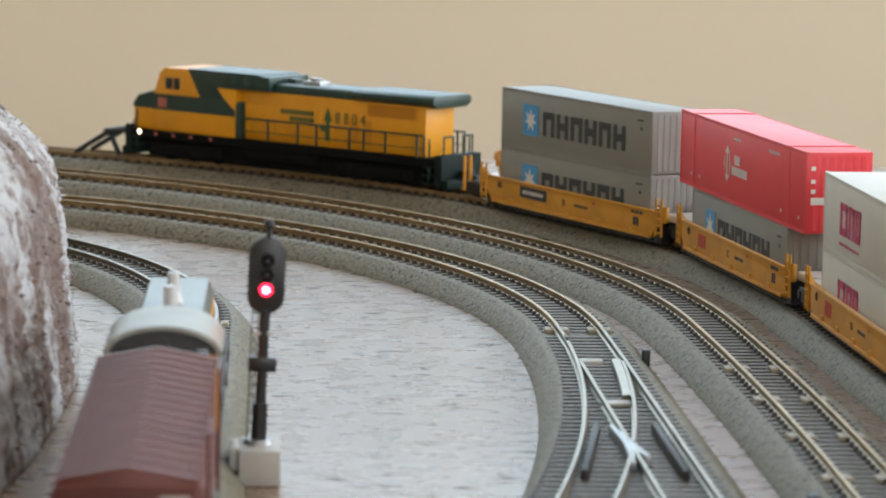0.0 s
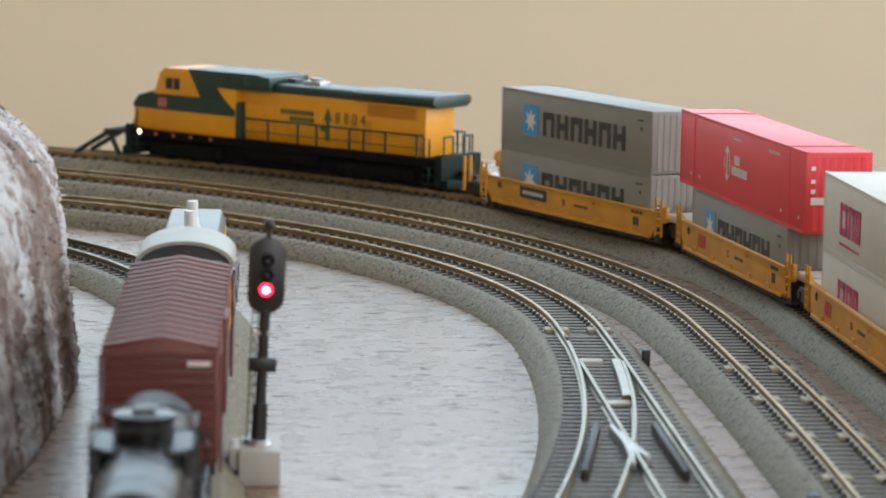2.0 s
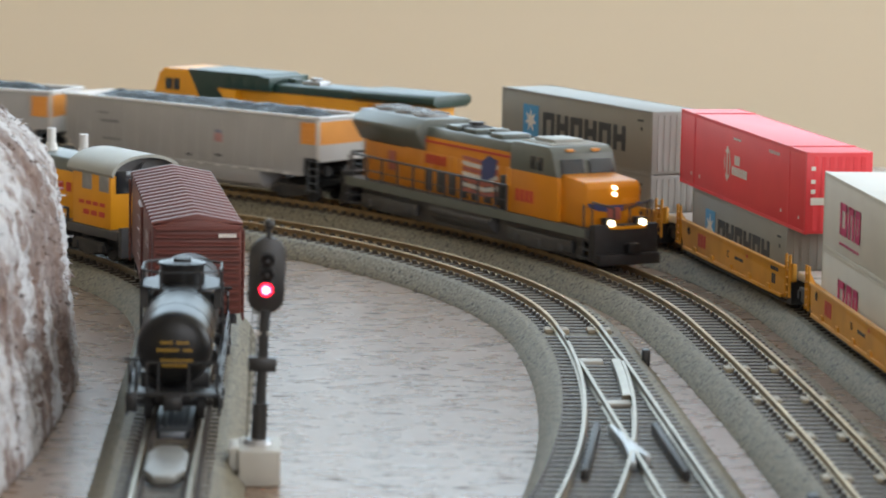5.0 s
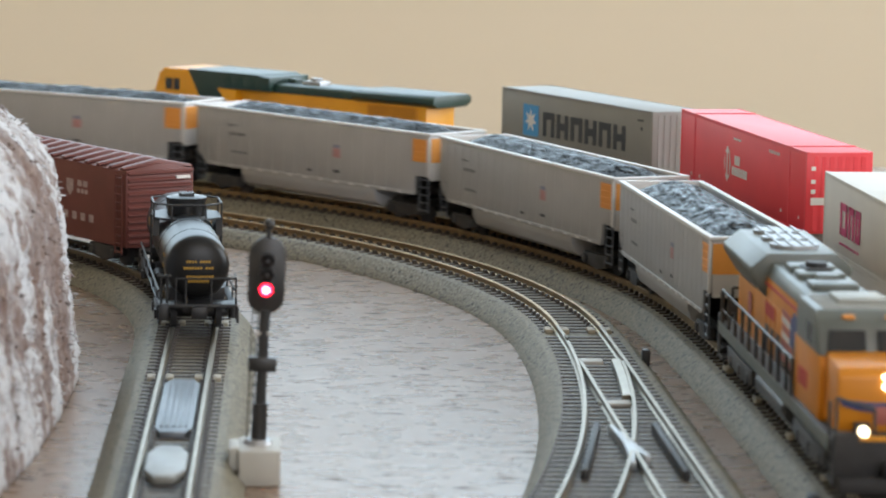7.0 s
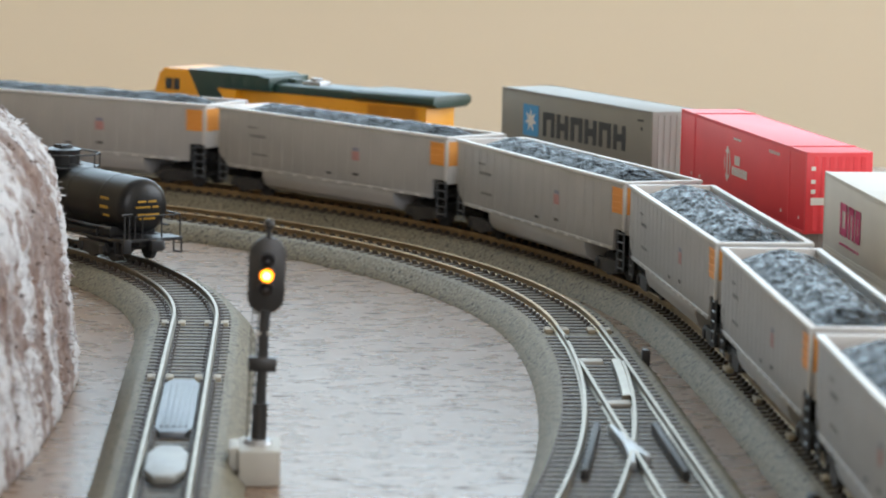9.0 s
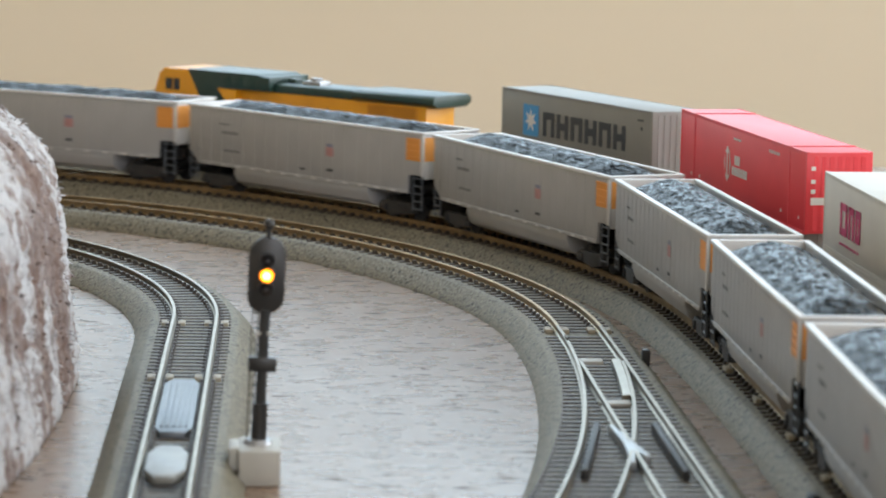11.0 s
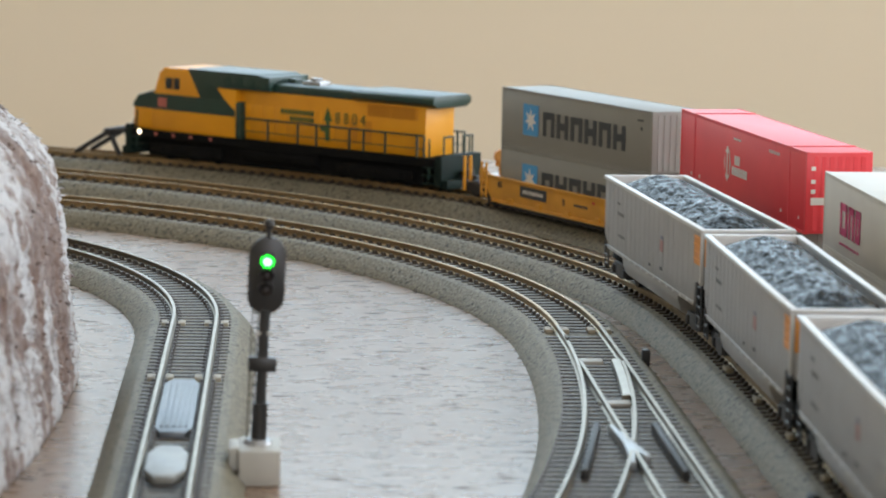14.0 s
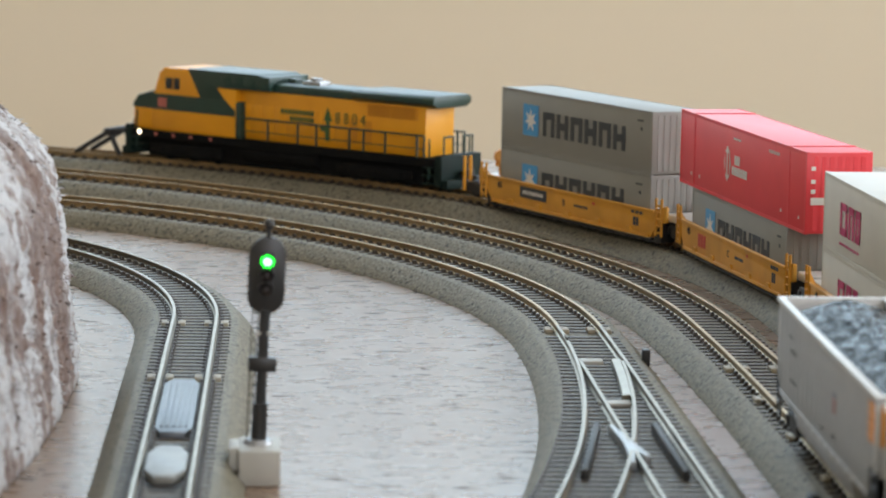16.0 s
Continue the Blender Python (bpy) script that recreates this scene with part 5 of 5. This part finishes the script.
def build_switcher():
    """A yard switcher, its cab at the -x end and the hood ahead of it."""
    t = thing("switcher_locomotive", "yellow model yard switcher with grey roof and two exhaust stacks", "model locomotive")
    bm = B()
    box(bm, -40, 40, -9.0, 9.0, 5.8, 8.0, bevel=0.3)
    part("frame", bm, UNDER_GREY, t)
    bm = B()
    prism(bm, [(-6.2, 8.0), (6.2, 8.0), (6.2, 19.5), (-6.2, 19.5)], "x", -18, 38, bevel=0.3)
    part("hood", bm, YELLOW, t)
    bm = B()
    prism(bm, [(-6.35, 19.0), (6.35, 19.0), (5.2, 22.2), (-5.2, 22.2)], "x", -18, 38.3, bevel=0.5)
    part("hood_roof", bm, GREY_UP, t, "grey hood roof")
    for x in (-8, 8):
        bm = B()
        cyl(bm, (x, 0, 22.0), (x, 0, 24.0), 1.7, 14, 1.3)
        cyl(bm, (x, 0, 23.5), (x, 0, 27.5), 1.1, 14)
        part("exhaust_pipe", bm, HOPPER_RIM, t, "pale exhaust pipe")
    bm = B()
    box(bm, -36, -18, -8.6, 8.6, 8.0, 20.7, bevel=0.3)
    cab = part("cab", bm, YELLOW, t)
    arc = [(9.4 * math.sin(a), 20.9 + 4.6 * math.cos(a)) for a in [-math.pi / 2 * 0.98 + math.pi * 0.98 * i / 18 for i in range(19)]]
    bm = B()
    prism(bm, arc + [(y * 0.95, z - 0.7) for y, z in arc[::-1]], "x", -38, -16.5)
    part("cab_roof", bm, ROOF_GREY, t, "pale arched cab roof")
    bm = B()
    prism(bm, [(8.4 * math.sin(a), 20.7 + 4.0 * math.cos(a)) for a in [-math.pi / 2 + math.pi * i / 16 for i in range(17)]], "x", -36, -18)
    part("cab_end", bm, UNDER_GREY, t)
    for s in (-1, 1):
        for x in (-33, -25):
            bm = B()
            box(bm, x - 2.2, x + 2.2, s * 8.6 - 0.15, s * 8.6 + 0.15, 16.6, 21.4, bevel=0.1)
            part("side_window", bm, DULL, cab)
        bm = B()
        box(bm, -36.2, -35.9, s * 5.0 - 2.2, s * 5.0 + 2.2, 16.4, 21.6, bevel=0.08)
        part("end_window", bm, GLASS_D, cab)
        bars(t, INK_R, -14, 32, 14.4, 16.6, 6.3, s, 12, 0.4)
        mark(t, "printed_bar", INK_P, 4, 9, 11.0, 12.8, 6.3, s)
        bars(t, INK_R, -34, -21, 13.0, 13.9, 8.7, s, 4)
        bars(t, INK_R, -34, -23, 10.6, 11.8, 8.7, s, 3)
        handrail(t, [-16, 8, 32, 39], s * 8.7, 8.0, 11.0, DARK)
    bm = B()
    cyl(bm, (-36.3, 0, 22.4), (-37.2, 0, 22.4), 1.1, 14)
    part("headlight", bm, UNDER_GREY, t)
    bm = B()
    prism(bm, [(-4.5, 1.6), (4.5, 1.6), (7.5, 4), (7.5, 5.8), (-7.5, 5.8), (-7.5, 4)], "x", -9, 9, bevel=0.3)
    part("fuel_tank", bm, DARK, t)
    for e in (-1, 1):
        bm = B()
        box(bm, min(e * 40, e * 41.5), max(e * 40, e * 41.5), -8.8, 8.8, 2.0, 9.0, bevel=0.2)
        part("pilot", bm, UNDER_GREY, t)
        coupler(t, e * 41, e)
        bogie(t, e * 25, (-6, 6))
    return t


BOXCAR, TANK, SWITCHER = build_boxcar(), build_tank_car(), build_switcher()


# ---------------------------------------------------------------- what moves
COAL_RUN = [(0, 1165), (1.5, 1004), (3.0, 843), (3.5, 788), (4.2, 705), (5.25, 570), (6.3, 432), (7, 342.5), (7.5, 282.5), (8, 227), (8.5, 174.5), (9, 124), (9.2, 105), (10.35, -9.5), (11.5, -125), (12.5, -229), (13.5, -332), (14.5, -430.5), (15.3, -506.5), (16, -570)]


def along(table, t):
    """A place on the line at t seconds, smoothly between the table's rows."""
    i = max(j for j in range(len(table) - 1) if table[j][0] <= t or j == 0)
    (t0, s0), (t1, s1) = table[i], table[i + 1]

    def slope(j):
        a, b = table[max(0, j - 1)], table[min(len(table) - 1, j + 1)]
        return (b[1] - a[1]) / (b[0] - a[0])
    h = t1 - t0
    u = (t - t0) / h
    m0, m1 = slope(i) * h, slope(i + 1) * h
    return (2 * u ** 3 - 3 * u ** 2 + 1) * s0 + (u ** 3 - 2 * u ** 2 + u) * m0 + (-2 * u ** 3 + 3 * u ** 2) * s1 + (u ** 3 - u ** 2) * m1


def motions():
    times = [i * 0.25 for i in range(65)]
    turn = pose(0, 0, 0, 0, 0, 180)
    walk(UPD, [(t, LINE_C.car(along(COAL_RUN, t) - 274, 41) @ turn) for t in times])
    for k, h in enumerate(HOPPERS):
        walk(h, [(t, LINE_C.car(along(COAL_RUN, t) + 105 * (k - 1) - 48, 37.5)) for t in times])
    for car, ahead, half in ((BOXCAR, 48, 34), (TANK, -52, 28), (SWITCHER, 149, 25)):
        walk(car, [(t, LINE_A.car(5 + 50.6 * (t - 2) + ahead, half)) for t in times])
    # each lens turns its lit side to the front for its own aspect
    for name, spans in (("red", ((0, 8.15),)), ("amber", ((8.25, 12.25),)), ("green", ((12.35, 16),))):
        rows = []
        a, b = spans[0]
        home = LENSES[name].location.copy()

        def turned(d):
            return Matrix.Translation(home) @ Matrix.Rotation(radians(d), 4, "Z")
        if a > 0:
            rows += [(t, turned(180)) for t in (0, a - 0.4, a - 0.3, a - 0.2, a - 0.1)]
            rows += [(a - 0.067, turned(120)), (a - 0.033, turned(60))]
        rows += [(t, turned(0)) for t in (a, a + 0.1, a + 0.2, b - 0.2, b - 0.1, b)]
        if b < 16:
            rows += [(b + 0.033, turned(60)), (b + 0.067, turned(120)), (b + 0.067 + 0.033, turned(180))]
            rows += [(t, turned(180)) for t in (b + 0.2, b + 0.3, b + 0.4, 16)]
        walk(LENSES[name], rows)


motions()
